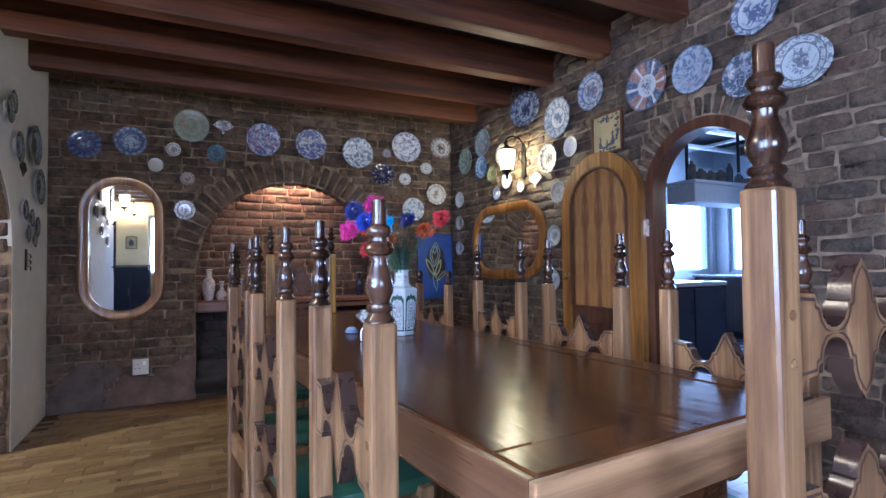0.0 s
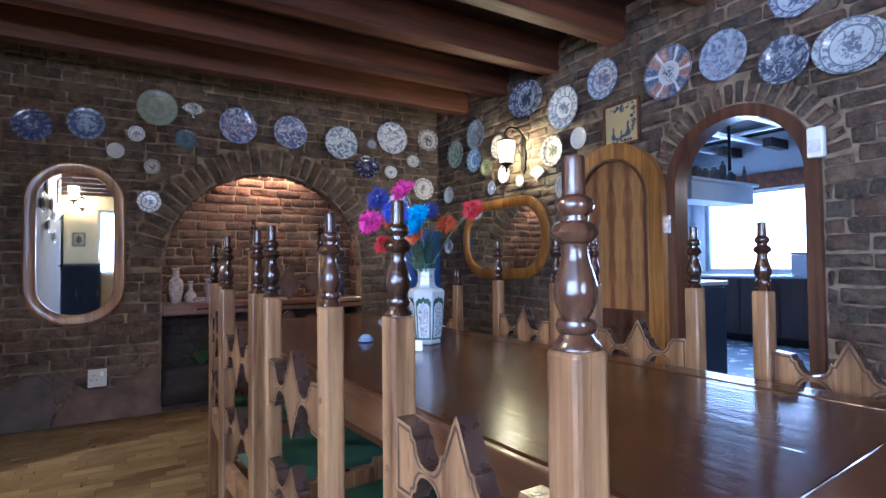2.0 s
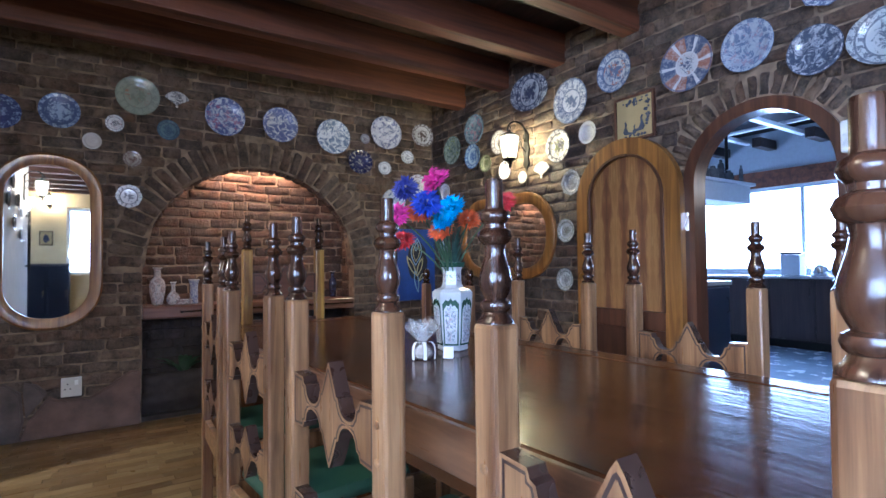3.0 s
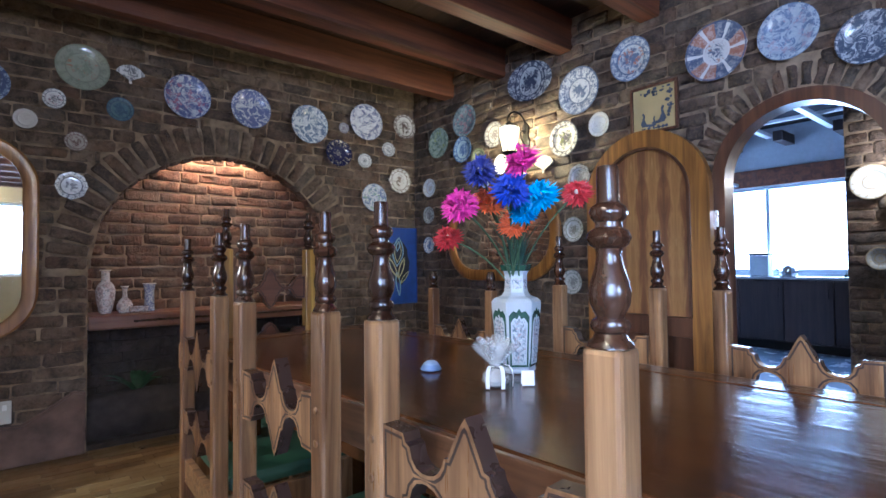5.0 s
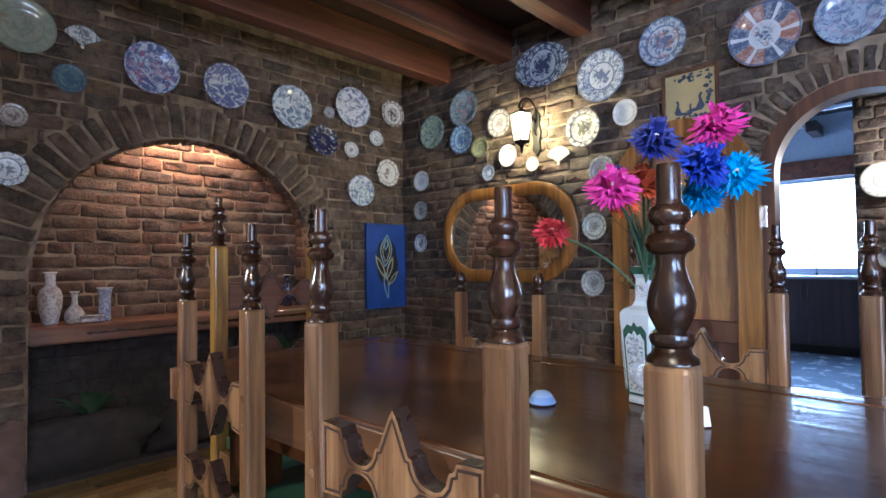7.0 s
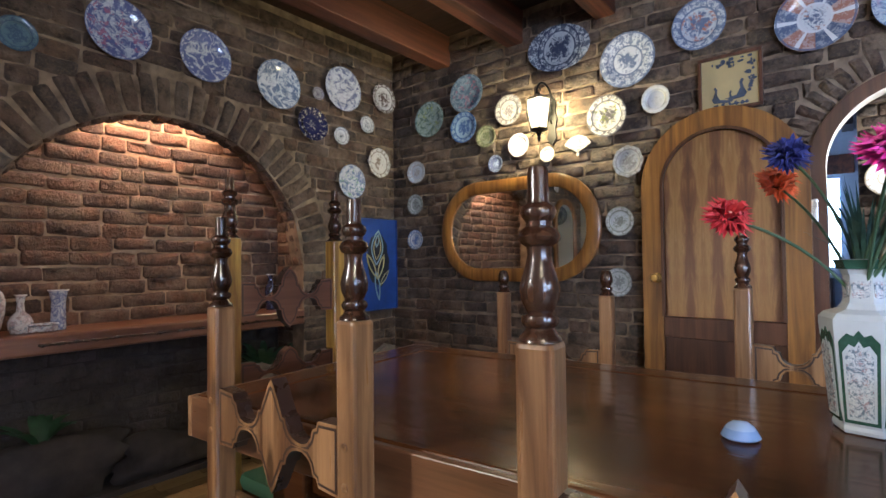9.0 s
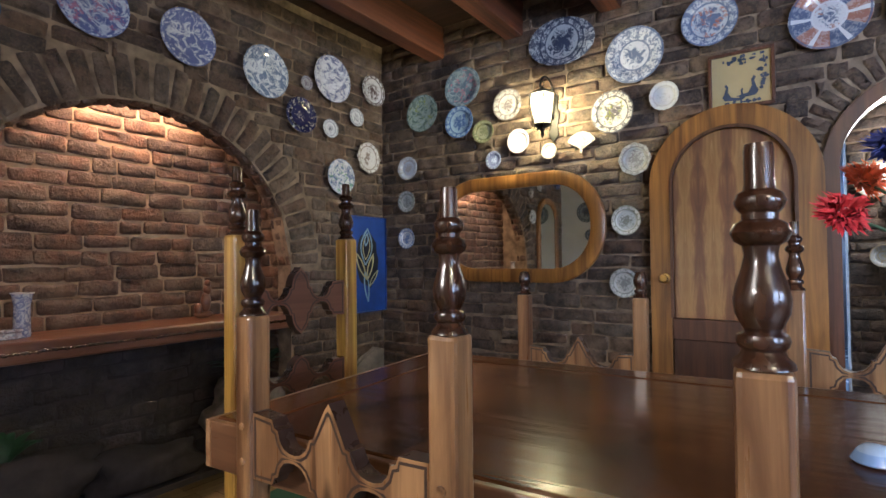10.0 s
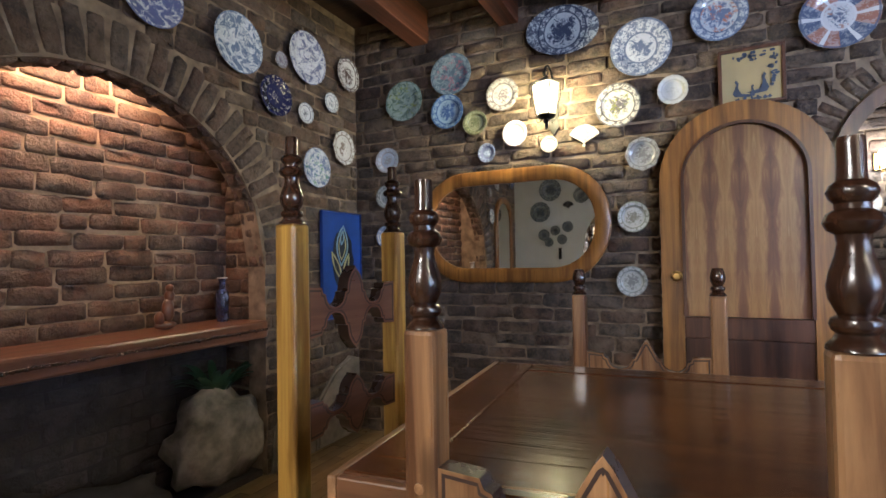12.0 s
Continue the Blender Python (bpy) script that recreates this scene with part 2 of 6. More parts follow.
def varnished_top():
    """Dark planks under a thick varnish that has sunk into the grain: long shallow ridges and a few dents."""
    m = wood("dark_table_wood", (0.040, 0.014, 0.005), (0.100, 0.038, 0.012), "Y", 0.15, size=0.45, relief=0.02, streak=0.3)
    n, l = m.node_tree.nodes, m.node_tree.links
    b = n["Principled BSDF"]
    b.inputs["Specular IOR Level"].default_value = 0.29
    co = n.new("ShaderNodeTexCoord").outputs["Object"]
    ridge = noise_node(n, l, mapped(n, l, co, (34, 2.6, 1)), 1.0, 3, 0.5, 0.4)
    sag = noise_node(n, l, mapped(n, l, co, (9, 3.2, 1)), 1.0, 2)
    dent = ramp(n, l, noise_node(n, l, mapped(n, l, co, (30, 9, 1)), 1.0, 1), [(0.16, (0, 0, 0)), (0.24, (1, 1, 1))])
    h = calc(n, l, "ADD", calc(n, l, "ADD", ridge, calc(n, l, "MULTIPLY", sag, 1.4)), calc(n, l, "MULTIPLY", dent, 0.5))
    bumped(n, l, b, h, 0.16, 0.006)
    return m


M_TABLE = varnished_top()
M_TABLE_END = wood("table_end_wood", (0.16, 0.075, 0.030), (0.44, 0.255, 0.120), "X", 0.3, knots=0.6, coat=0.35)
M_FRAME = wood("oak_frame", (0.135, 0.052, 0.009), (0.37, 0.165, 0.028), "Z", 0.38, coat=0.25)
M_FRAME_DARK = wood("reddish_frame", (0.048, 0.018, 0.009), (0.125, 0.050, 0.023), "Z", 0.34, coat=0.35)
M_SHELF = wood("mantel_wood", (0.10, 0.040, 0.022), (0.21, 0.095, 0.050), "X", 0.3, coat=0.3)


def block_wood(name, tones, joined):
    m, n, l, b = mat(name, 0.36)
    geo = n.new("ShaderNodeNewGeometry")
    rnd = geo.outputs["Random Per Island"] if joined else n.new("ShaderNodeObjectInfo").outputs["Random"]
    base = ramp(n, l, rnd, [(i / (len(tones) - 1), c) for i, c in enumerate(tones)])
    g = noise_node(n, l, mapped(n, l, geo.outputs["Position"], (3, 60, 10)), 1.0, 6)
    c = mixed(n, l, calc(n, l, "MULTIPLY", g, 0.8), base, (0.12, 0.065, 0.025))
    l.new(c, b.inputs["Base Color"])
    l.new(ramp(n, l, noise_node(n, l, geo.outputs["Position"], 9, 5), [(0.3, (0.26, 0.26, 0.26)), (0.7, (0.5, 0.5, 0.5))]), b.inputs["Roughness"])
    b.inputs["Coat Weight"].default_value = 0.15
    bumped(n, l, b, g, 0.1, 0.003)
    return m


BLOCK_TONES = [(0.115, 0.070, 0.026), (0.275, 0.190, 0.078), (0.160, 0.102, 0.036), (0.350, 0.262, 0.118), (0.205, 0.138, 0.052), (0.090, 0.054, 0.021), (0.300, 0.225, 0.100)]
M_PARQUETS = block_wood("parquet_blocks", BLOCK_TONES, True)
M_PARQUET = block_wood("parquet_block", BLOCK_TONES, False)


def veneer():
    """Bookmatched leaves: dark flame figure mirrored about each joint, with eyes."""
    m, n, l, b = mat("figured_veneer", 0.38)
    co = n.new("ShaderNodeTexCoord").outputs["Object"]
    sep = n.new("ShaderNodeSeparateXYZ")
    l.new(co, sep.inputs[0])
    leaf = calc(n, l, "PINGPONG", calc(n, l, "ADD", sep.outputs[1], 0.03), 0.0625)
    com = n.new("ShaderNodeCombineXYZ")
    l.new(calc(n, l, "MULTIPLY", leaf, 9.0), com.inputs[1])
    l.new(calc(n, l, "MULTIPLY", sep.outputs[2], 1.6), com.inputs[2])
    flame = noise_node(n, l, com.outputs[0], 2.2, 5, 0.6, 1.4)
    swing = calc(n, l, "ADD", calc(n, l, "MULTIPLY", leaf, 7.0), calc(n, l, "MULTIPLY", flame, 0.75))
    fine = noise_node(n, l, mapped(n, l, co, (60, 60, 4)), 1.0, 4)
    c = ramp(n, l, swing, [(0.30, (0.115, 0.042, 0.018)), (0.50, (0.185, 0.078, 0.027)), (0.66, (0.36, 0.190, 0.058)), (0.80, (0.27, 0.130, 0.036)), (0.92, (0.40, 0.230, 0.080))])
    c = mixed(n, l, calc(n, l, "MULTIPLY", fine, 0.4), c, (0.09, 0.036, 0.016))
    l.new(c, b.inputs["Base Color"])
    b.inputs["Coat Weight"].default_value = 0.3
    b.inputs["Coat Roughness"].default_value = 0.25
    return m


M_VENEER = veneer()
M_GREEN = plain("green_upholstery", (0.020, 0.066, 0.033), 0.6, vary=0.12, scale=120, bump=0.1)
M_MIRROR = mirror_mat()
M_GLASS = glass("clear_glass")
M_LANTERN_GLASS = glass("hammered_lantern_glass", (1.0, 0.95, 0.85), 0.4)
M_IRON = plain("black_iron", (0.018, 0.017, 0.016), 0.45, 0.7)
M_BRASS = plain("aged_brass", (0.55, 0.37, 0.12), 0.3, 1.0)
M_WHITE = plain("white_plastic", (0.80, 0.80, 0.78), 0.4, vary=0.03)
M_STONE = plain("dark_flagstone", (0.088, 0.066, 0.055), 0.7, vary=0.55, scale=9, bump=0.5)
M_SOOT = plain("sooty_stone", (0.042, 0.034, 0.033), 0.9, vary=0.4, scale=12, bump=0.5)
M_DARKWOOD = wood("dark_cabinet_wood", (0.020, 0.012, 0.012), (0.045, 0.026, 0.022), "Z", 0.35)
M_NAVY = plain("navy_cabinet", (0.009, 0.012, 0.030), 0.35)
M_SIDEBOARD = plain("black_blue_lacquer", (0.006, 0.007, 0.013), 0.55)
M_SIDEBOARD.node_tree.nodes["Principled BSDF"].inputs["Specular IOR Level"].default_value = 0.1
M_TILE = plain("pale_floor_tile", (0.22, 0.27, 0.34), 0.25, vary=0.08, scale=6)
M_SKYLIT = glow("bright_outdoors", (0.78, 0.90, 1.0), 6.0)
M_GREYPAINT = plain("grey_blue_paint", (0.36, 0.40, 0.46), 0.6, vary=0.06)
M_BULB = glow("lit_bulb", (1.0, 0.82, 0.50), 45.0)
M_LEAF = plain("green_leaf", (0.022, 0.062, 0.024), 0.5, vary=0.35, scale=30)
M_WORKTOP = plain("pale_worktop", (0.30, 0.32, 0.35), 0.2, vary=0.2, scale=60)

# ---- building helpers ----


def link(name, bm, material, parent=None):
    me = bpy.data.meshes.new(name)
    bm.to_mesh(me)
    bm.free()
    for x in material if isinstance(material, (list, tuple)) else [material]:
        me.materials.append(x)
    ob = new(name, me)
    if parent:
        ob.parent = parent
    return ob


def part(name, bm, material, parent, label=""):
    return tagged(link(name, bm, material, parent), label)


def thing(name, m, label, category, group=""):
    ob = new(name)
    ob.empty_display_size = 0.05
    ob.matrix_world = m
    return tagged(ob, label, category, group)


def setting(name, bm, material, label=""):
    return tagged(link(name, bm, material), label, "", "", "structure")


def box(bm, x0, x1, y0, y1, z0, z1, bevel=0.0):
    r = bmesh.ops.create_cube(bm, size=1.0, matrix=Matrix.Translation(((x0 + x1) / 2, (y0 + y1) / 2, (z0 + z1) / 2)) @ Matrix.Diagonal((x1 - x0, y1 - y0, z1 - z0, 1)))
    if bevel:
        es = list({e for v in r["verts"] for e in v.link_edges})
        bmesh.ops.bevel(bm, geom=es, offset=bevel, segments=2, affect="EDGES", profile=0.5)
    return bm


def boxed(*a, bevel=0.0):
    return box(bmesh.new(), *a, bevel=bevel)


def hexa(bm, pts):
    v = [bm.verts.new(p) for p in pts]
    for f in ((0, 3, 2, 1), (4, 5, 6, 7), (0, 1, 5, 4), (1, 2, 6, 5), (2, 3, 7, 6), (3, 0, 4, 7)):
        bm.faces.new([v[i] for i in f])


def smooth(bm, limit=40):
    for f in bm.faces:
        f.smooth = True
    for e in bm.edges:
        if len(e.link_faces) == 2 and e.calc_face_angle(0) > radians(limit):
            e.smooth = False
    return bm


def lathe(profile, seg=24, bm=None, at=(0, 0, 0)):
    """Turns (radius, height) pairs round z."""
    bm = bm or bmesh.new()
    rings = []
    for r, z in profile:
        if r < 1e-5:
            rings.append([bm.verts.new((at[0], at[1], at[2] + z))])
        else:
            rings.append([bm.verts.new((at[0] + r * math.cos(a), at[1] + r * math.sin(a), at[2] + z)) for a in (2 * math.pi * i / seg for i in range(seg))])
    for a, b in zip(rings, rings[1:]):
        for i in range(seg):
            j = (i + 1) % seg
            q = [a[i % len(a)], a[j % len(a)], b[j % len(b)], b[i % len(b)]]
            q = list(dict.fromkeys(q))
            if len(q) > 2:
                bm.faces.new(q)
    bmesh.ops.recalc_face_normals(bm, faces=bm.faces[:])
    return smooth(bm)


def tube(bm, pts, r, seg=8):
    """A round bar through points."""
    pts = [Vector(p) for p in pts]
    rings = []
    for i, p in enumerate(pts):
        d = (pts[min(i + 1, len(pts) - 1)] - pts[max(i - 1, 0)]).normalized()
        u = d.orthogonal().normalized()
        if rings and abs(d.z) > 0.99:
            u = Vector((1, 0, 0))
        w = d.cross(u)
        rings.append([bm.verts.new(p + r * (math.cos(2 * math.pi * k / seg) * u + math.sin(2 * math.pi * k / seg) * w)) for k in range(seg)])
    for a, b in zip(rings, rings[1:]):
        best = min(range(seg), key=lambda s: (a[0].co - b[s].co).length)
        for k in range(seg):
            bm.faces.new((a[k], a[(k + 1) % seg], b[(k + 1 + best) % seg], b[(k + best) % seg]))
    bm.faces.new(rings[0][::-1])
    bm.faces.new(rings[-1])
    return smooth(bm)


def slab(outline, depth, bm=None):
    """An outline in (x, z) given y-thickness, centred on y = 0."""
    bm = bm or bmesh.new()
    fv = [bm.verts.new((x, -depth / 2, z)) for x, z in outline]
    f = bm.faces.new(fv)
    r = bmesh.ops.extrude_face_region(bm, geom=[f])
    for v in r["geom"]:
        if isinstance(v, bmesh.types.BMVert):
            v.co.y += depth
    bmesh.ops.recalc_face_normals(bm, faces=bm.faces[:])
    bmesh.ops.triangulate(bm, faces=[x for x in bm.faces if len(x.verts) > 4])
    return bm


def arch_z(o, u):
    """Height of an opening's head at u. o: middle, half-width, springing, crown."""
    c, w, s, a = o[:4]
    d = min(1.0, abs(u - c) / w)
    return s + (a - s) * math.sqrt(max(0.0, 1 - d * d))


def pierced_wall(name, face, u0, u1, z1, openings, material, label="", thick=0.30):
    """A wall as columns; face(u, w, z) gives the place w metres inside it. Openings: middle, half-width, springing, crown, sill, depth."""
    bm = bmesh.new()
    cuts = {u0, u1}
    for o in openings:
        k = 24 if o[3] > o[2] else 1
        cuts |= {o[0] - o[1] + 2 * o[1] * i / k for i in range(k + 1)}
    cuts = sorted(cuts)
    for a, b in zip(cuts, cuts[1:]):
        if b - a < 1e-6:
            continue
        o = next((o for o in openings if abs((a + b) / 2 - o[0]) < o[1]), None)
        spans = [(0.0, 0.0, z1)] if not o else [(arch_z(o, a), arch_z(o, b), z1)] + ([(0.0, 0.0, o[4])] if o[4] > 0 else [])
        for za, zb, top in spans:
            hexa(bm, [face(a, 0, za), face(b, 0, zb), face(b, thick, zb), face(a, thick, za), face(a, 0, top), face(b, 0, top), face(b, thick, top), face(a, thick, top)])
    bmesh.ops.recalc_face_normals(bm, faces=bm.faces[:])
    return setting(name, bm, material, label)


def brick_shape(rng, length, high, proud):
    """One worn brick with chipped, wandering edges, its face inwards along -w: (u, w, z) points and faces."""
    j = lambda s: rng.uniform(-s, s)
    l, h = length / 2, high / 2
    sq = [(-1, -.8), (-.85, -1), (0, -1), (.85, -1), (1, -.8), (1, .8), (.85, 1), (0, 1), (-.85, 1), (-1, .8)]
    back = [(a * l + j(.005), 0, b * h + j(.005)) for a, b in sq]
    ring = [(x[0] - a * 0.003, -proud * 0.6 + j(.001), x[2] - b * 0.002) for x, (a, b) in zip(back, sq)]
    front = [(x[0] - a * rng.uniform(.007, .018), -proud + j(.0022), x[2] - b * rng.uniform(.006, .015)) for x, (a, b) in zip(back, sq)]
    n = len(sq)
    pts = back + ring + front + [(j(l * .4), -proud - .002 + j(.003), j(h * .3))]
    fs = [(k * n + i, k * n + (i + 1) % n, k * n + n + (i + 1) % n, k * n + n + i) for k in (0, 1) for i in range(n)]
    fs += [(2 * n + i, 2 * n + (i + 1) % n, 3 * n) for i in range(n)]
    return pts, fs


def rounded(me):
    """Shades a mesh of bricks softly, so that their arrises look worn."""
    me.polygons.foreach_set("use_smooth", [True] * len(me.polygons))
    return me


def voussoirs(rng, o, deep, count):
    """Bricks on edge round an arched head: middle, turn and size of each."""
    out = []
    c, w, s, a = o[:4]
    for i in range(count):
        t = math.pi * (i + 0.5) / count
        r = deep / 2 + 0.006
        u, z = c + (w + r) * math.cos(t), s + (a - s + r) * math.sin(t)
        span = math.pi * (w + deep * 0.5 + (a - s)) / 2 / count
        out.append((u, z, t, deep * rng.uniform(0.88, 1.06), span - 0.012))
    return out


def lay_bricks(parent, face, turn, u0, u1, z0, z1, blocked, near, mats, seed, pitch=0.225, course=0.075, arches=(), proud=1.0):
    """Courses of brick on a wall. blocked(z): stretches of u left free. near: the stretch of u and z whose bricks are single parts."""
    rng = random.Random(seed)
    side = -1 if abs(turn[0][0]) < 0.5 else 1
    shapes = []
    for k in range(12):
        pts, fs = brick_shape(rng, 0.213, 0.063, 0.007 + 0.002 * (k % 3))
        me = bpy.data.meshes.new("brick")
        me.from_pydata([(p[0], p[1], p[2]) for p in pts], [], fs)
        me.materials.append(mats[0])
        shapes.append(rounded(me))
    pts_all, fs_all, singles = [], [], 0
    todo = []
    row = 0
    z = z0 + course / 2
    while z < z1 - 0.02:
        free = [(u0, u1)]
        for a, b in blocked(z):
            free = [s for x, y in free for s in ((x, min(y, a)), (max(x, b), y)) if s[1] - s[0] > 0.02]
        u = u0 - pitch * (0.5 if row % 2 else 0.0) - rng.uniform(0, 0.05)
        while u < u1:
            n = u + pitch * rng.choice((0.55, 0.9, 1.0, 1.0, 1.05, 1.1))
            for a, b in free:
                x, y = max(u, a), min(n, b)
                if y - x > 0.026:
                    todo.append(((x + y) / 2 + 0.0, z + rng.uniform(-.005, .005), rng.uniform(-.026, .026), y - x - 0.006 + rng.uniform(-0.011, 0.006), course - 0.006 + rng.uniform(-0.011, 0.006)))
            u = n
        row += 1
        z += course
    for o, deep, count in arches:
        todo += voussoirs(rng, o, deep, count)
    for u, z, t, length, high in todo:
        if near[0] <= u <= near[1] and near[2] <= z <= near[3] and singles < 300:
            ob = new("brick", rng.choice(shapes))
            ob.parent = parent
            ob.matrix_basis = Matrix.Translation(face(u, 0.0, z)) @ turn @ Matrix.Rotation(-t * side, 4, "Y") @ Matrix.Diagonal((length / 0.213, proud * rng.uniform(0.7, 1.3), high / 0.063, 1))
            singles += 1
        else:
            p, f = brick_shape(rng, length, high, proud * rng.uniform(0.005, 0.012))
            m = Matrix.Translation(face(u, 0.0, z)) @ turn @ Matrix.Rotation(-t * side, 4, "Y")
            k = len(pts_all)
            pts_all += [tuple(m @ Vector(q)) for q in p]
            fs_all += [tuple(k + i for i in q) for q in f]
    me = bpy.data.meshes.new("brickwork")
    me.from_pydata(pts_all, [], fs_all)
    me.materials.append(mats[1])
    ob = new("brickwork", rounded(me))
    ob.parent = parent
    tagged(ob, "", "", "", "stuff")


# ---- the room ----
face_n = lambda u, w, z: (u, N + w, z)
face_e = lambda u, w, z: (EW + w, u, z)
face_w = lambda u, w, z: (WW - w, u, z)
face_s = lambda u, w, z: (u, SW - w, z)
NICHE = (1.365, 0.80, 1.08, 1.858, 0)
DOOR = (3.208, 0.345, 1.475, 1.82, 0)
ARCH = (2.475, 0.335, 1.49, 1.83, 0)
WARCH = (4.015, 0.585, 1.20, 1.785, 0)
wall_north = pierced_wall("wall_north", face_n, WW - 0.3, EW + 0.3, CEIL, [NICHE], M_MORTAR, "brown clinker brick wall with an arched niche", 0.12)
wall_east = pierced_wall("wall_east", face_e, SW - 0.3, N, CEIL, [ARCH, DOOR], M_MORTAR, "brown clinker brick wall with an arched opening", 0.07)
wall_west = pierced_wall("wall_west", face_w, 1.5, N, CEIL, [WARCH], M_PLASTER, "white plastered wall with an arched opening")
wall_south = pierced_wall("wall_south", face_s, -2.0, EW, CEIL, [(0.45, 0.7, 2.2, 2.2, 0.95)], M_CREAM, "cream plastered wall with a window")
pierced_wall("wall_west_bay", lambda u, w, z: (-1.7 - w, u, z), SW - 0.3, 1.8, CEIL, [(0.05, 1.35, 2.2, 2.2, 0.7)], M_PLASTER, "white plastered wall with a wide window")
setting("wall_bay_north", boxed(-1.7, WW - 0.3, 1.5, 1.8, 0, CEIL), M_PLASTER)
setting("ceiling_bay", boxed(-2.0, WW - 0.3, SW - 0.3, 1.8, CEIL + 0.002, CEIL + 0.1), M_PLASTER)
setting("ceiling", boxed(WW - 0.3, EW + 0.3, SW - 0.3, N + 0.6, CEIL, CEIL + 0.1), M_CEIL, "dark stained boarded ceiling")
floor = setting("floor", boxed(-3.5, EW + 0.3, SW - 0.3, N + 0.6, -0.1, -0.006), plain("dark_floor_joint", (0.07, 0.045, 0.025), 0.8), "honey brown wooden block floor")
for k in range(13):
    y = 4.88 - 0.586 * k
    if y > SW:
        b = boxed(WW - 0.05 if y > 1.4 else -1.7, EW + 0.06, y, y + 0.115, 2.455, CEIL - 0.004, bevel=0.006)
        setting("ceiling_beam", b, M_BEAM, "dark reddish brown wooden ceiling beam")

# niche and fireplace behind the north wall
NB = N + 0.305
bm = bmesh.new()
box(bm, 0.40, 2.33, NB, NB + 0.2, 0.72, 2.12)
niche_back = setting("wall_niche", bm, plain("pale_niche_mortar", (0.31, 0.215, 0.135), 0.95, vary=0.35, scale=18, bump=0.5), "red brick back of the arched niche")
fire_back = setting("wall_fireplace", boxed(0.40, 2.33, NB, NB + 0.2, 0, 0.719), M_SOOT, "soot blackened back of the fireplace")
setting("niche_side", boxed(0.40, 0.558, N + 0.121, NB - 0.001, 0, 2.12), M_MORTAR)
niche_east = setting("niche_side_east", boxed(2.178, 2.33, N + 0.121, NB - 0.001, 0, 2.12), M_MORTAR, "red brick side of the niche")
setting("niche_ceiling", boxed(0.40, 2.33, N + 0.121, NB + 0.2, 2.122, 2.22), M_MORTAR)
bm = bmesh.new()
box(bm, 0.565, 2.155, N + 0.02, NB - 0.004, -0.004, 0.03)
setting("hearth", bm, M_SOOT, "dark sooty hearth slab")

# room beyond the west arch, and the daylight behind the glass door
setting("wall_hall", boxed(WW - 2.0, WW - 1.85, 2.6, 5.9, 0, CEIL), M_MORTAR, "brick wall of the hall beyond the arch")
setting("wall_hall_north", boxed(WW - 2.0, WW - 0.31, 5.5, 5.7, 0, CEIL), M_PLASTER)
setting("wall_hall_south", boxed(WW - 2.0, WW - 0.31, 2.5, 2.6, 0, CEIL), M_PLASTER)
setting("ceiling_hall", boxed(WW - 2.0, WW - 0.3, 2.5, 5.7, CEIL, CEIL + 0.1), M_CEIL)
setting("ground", boxed(-60, 60, -60, 60, -0.3, -0.12), plain("garden_ground", (0.10, 0.11, 0.06), 0.9, vary=0.4, scale=0.8))

# kitchen beyond the east arch
KX, KN, KC = 8.0, 6.0, 2.86
setting("floor_kitchen", boxed(EW + 0.14, KX + 0.2, 0.5, KN, -0.1, -0.002), M_TILE, "pale glossy kitchen floor tiles")
bm = bmesh.new()
for a, b, c, d in ((0.5, 2.80, 0, KC), (5.80, KN, 0, KC), (2.80, 5.80, 0, 0.92), (2.80, 5.80, 2.10, KC)):
    box(bm, KX, KX + 0.2, a, b, c, d)
setting("wall_kitchen_east", bm, M_GREYPAINT, "grey painted kitchen wall with a wide window")
bm = bmesh.new()
for a, b, c, d in ((EW + 0.14, 6.05, 0, KC), (7.90, KX, 0, KC), (6.05, 7.90, 0, 0.92), (6.05, 7.90, 2.10, KC)):
    box(bm, a, b, KN, KN + 0.2, c, d)
setting("wall_kitchen_north", bm, M_GREYPAINT, "grey painted kitchen wall with a window")
setting("backdrop_north", boxed(5.2, 9.0, KN + 1.3, KN + 1.35, 0.0, 3.2), M_SKYLIT)
setting("wall_kitchen_south", boxed(EW + 0.14, KX, 0.5, 0.6, 0, KC), M_GREYPAINT)
setting("wall_kitchen_west", boxed(EW + 0.07, EW + 0.139, 0.5, KN + 0.2, CEIL - 0.02, KC), M_GREYPAINT)
setting("wall_kitchen_corner", boxed(EW + 0.07, EW + 0.139, N + 0.001, KN + 0.2, 0, CEIL - 0.021), M_GREYPAINT)
pier = setting("wall_kitchen_pier", boxed(4.62, 4.92, 0.6, 2.68, 0, KC), M_MORTAR, "grey brown brick pier in the kitchen")
setting("ceiling_kitchen", boxed(EW + 0.14, KX + 0.2, 0.5, KN + 0.2, KC, KC + 0.1), plain("charcoal_ceiling", (0.012, 0.012, 0.017), 0.9))
setting("backdrop_east", boxed(9.2, 9.25, 0.5, 7.5, 0.0, 3.2), M_SKYLIT)
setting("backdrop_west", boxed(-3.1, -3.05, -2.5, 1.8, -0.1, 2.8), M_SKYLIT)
setting("backdrop_south", boxed(-0.6, 1.9, -3.4, -3.35, 0.4, 2.6), M_SKYLIT)

# ---- table ----
# long side bands: tone set between their lit and shaded looks, shade included
M_EDGE_Y = wood("table_side_wood", (0.085, 0.036, 0.015), (0.210, 0.100, 0.044), "Y", 0.3, knots=0.6, coat=0.35)
TAB = pose(1.247, 2.586, 0, 0, 0, 4.2)
TW, TL, TH = 0.808, 2.65, 0.80


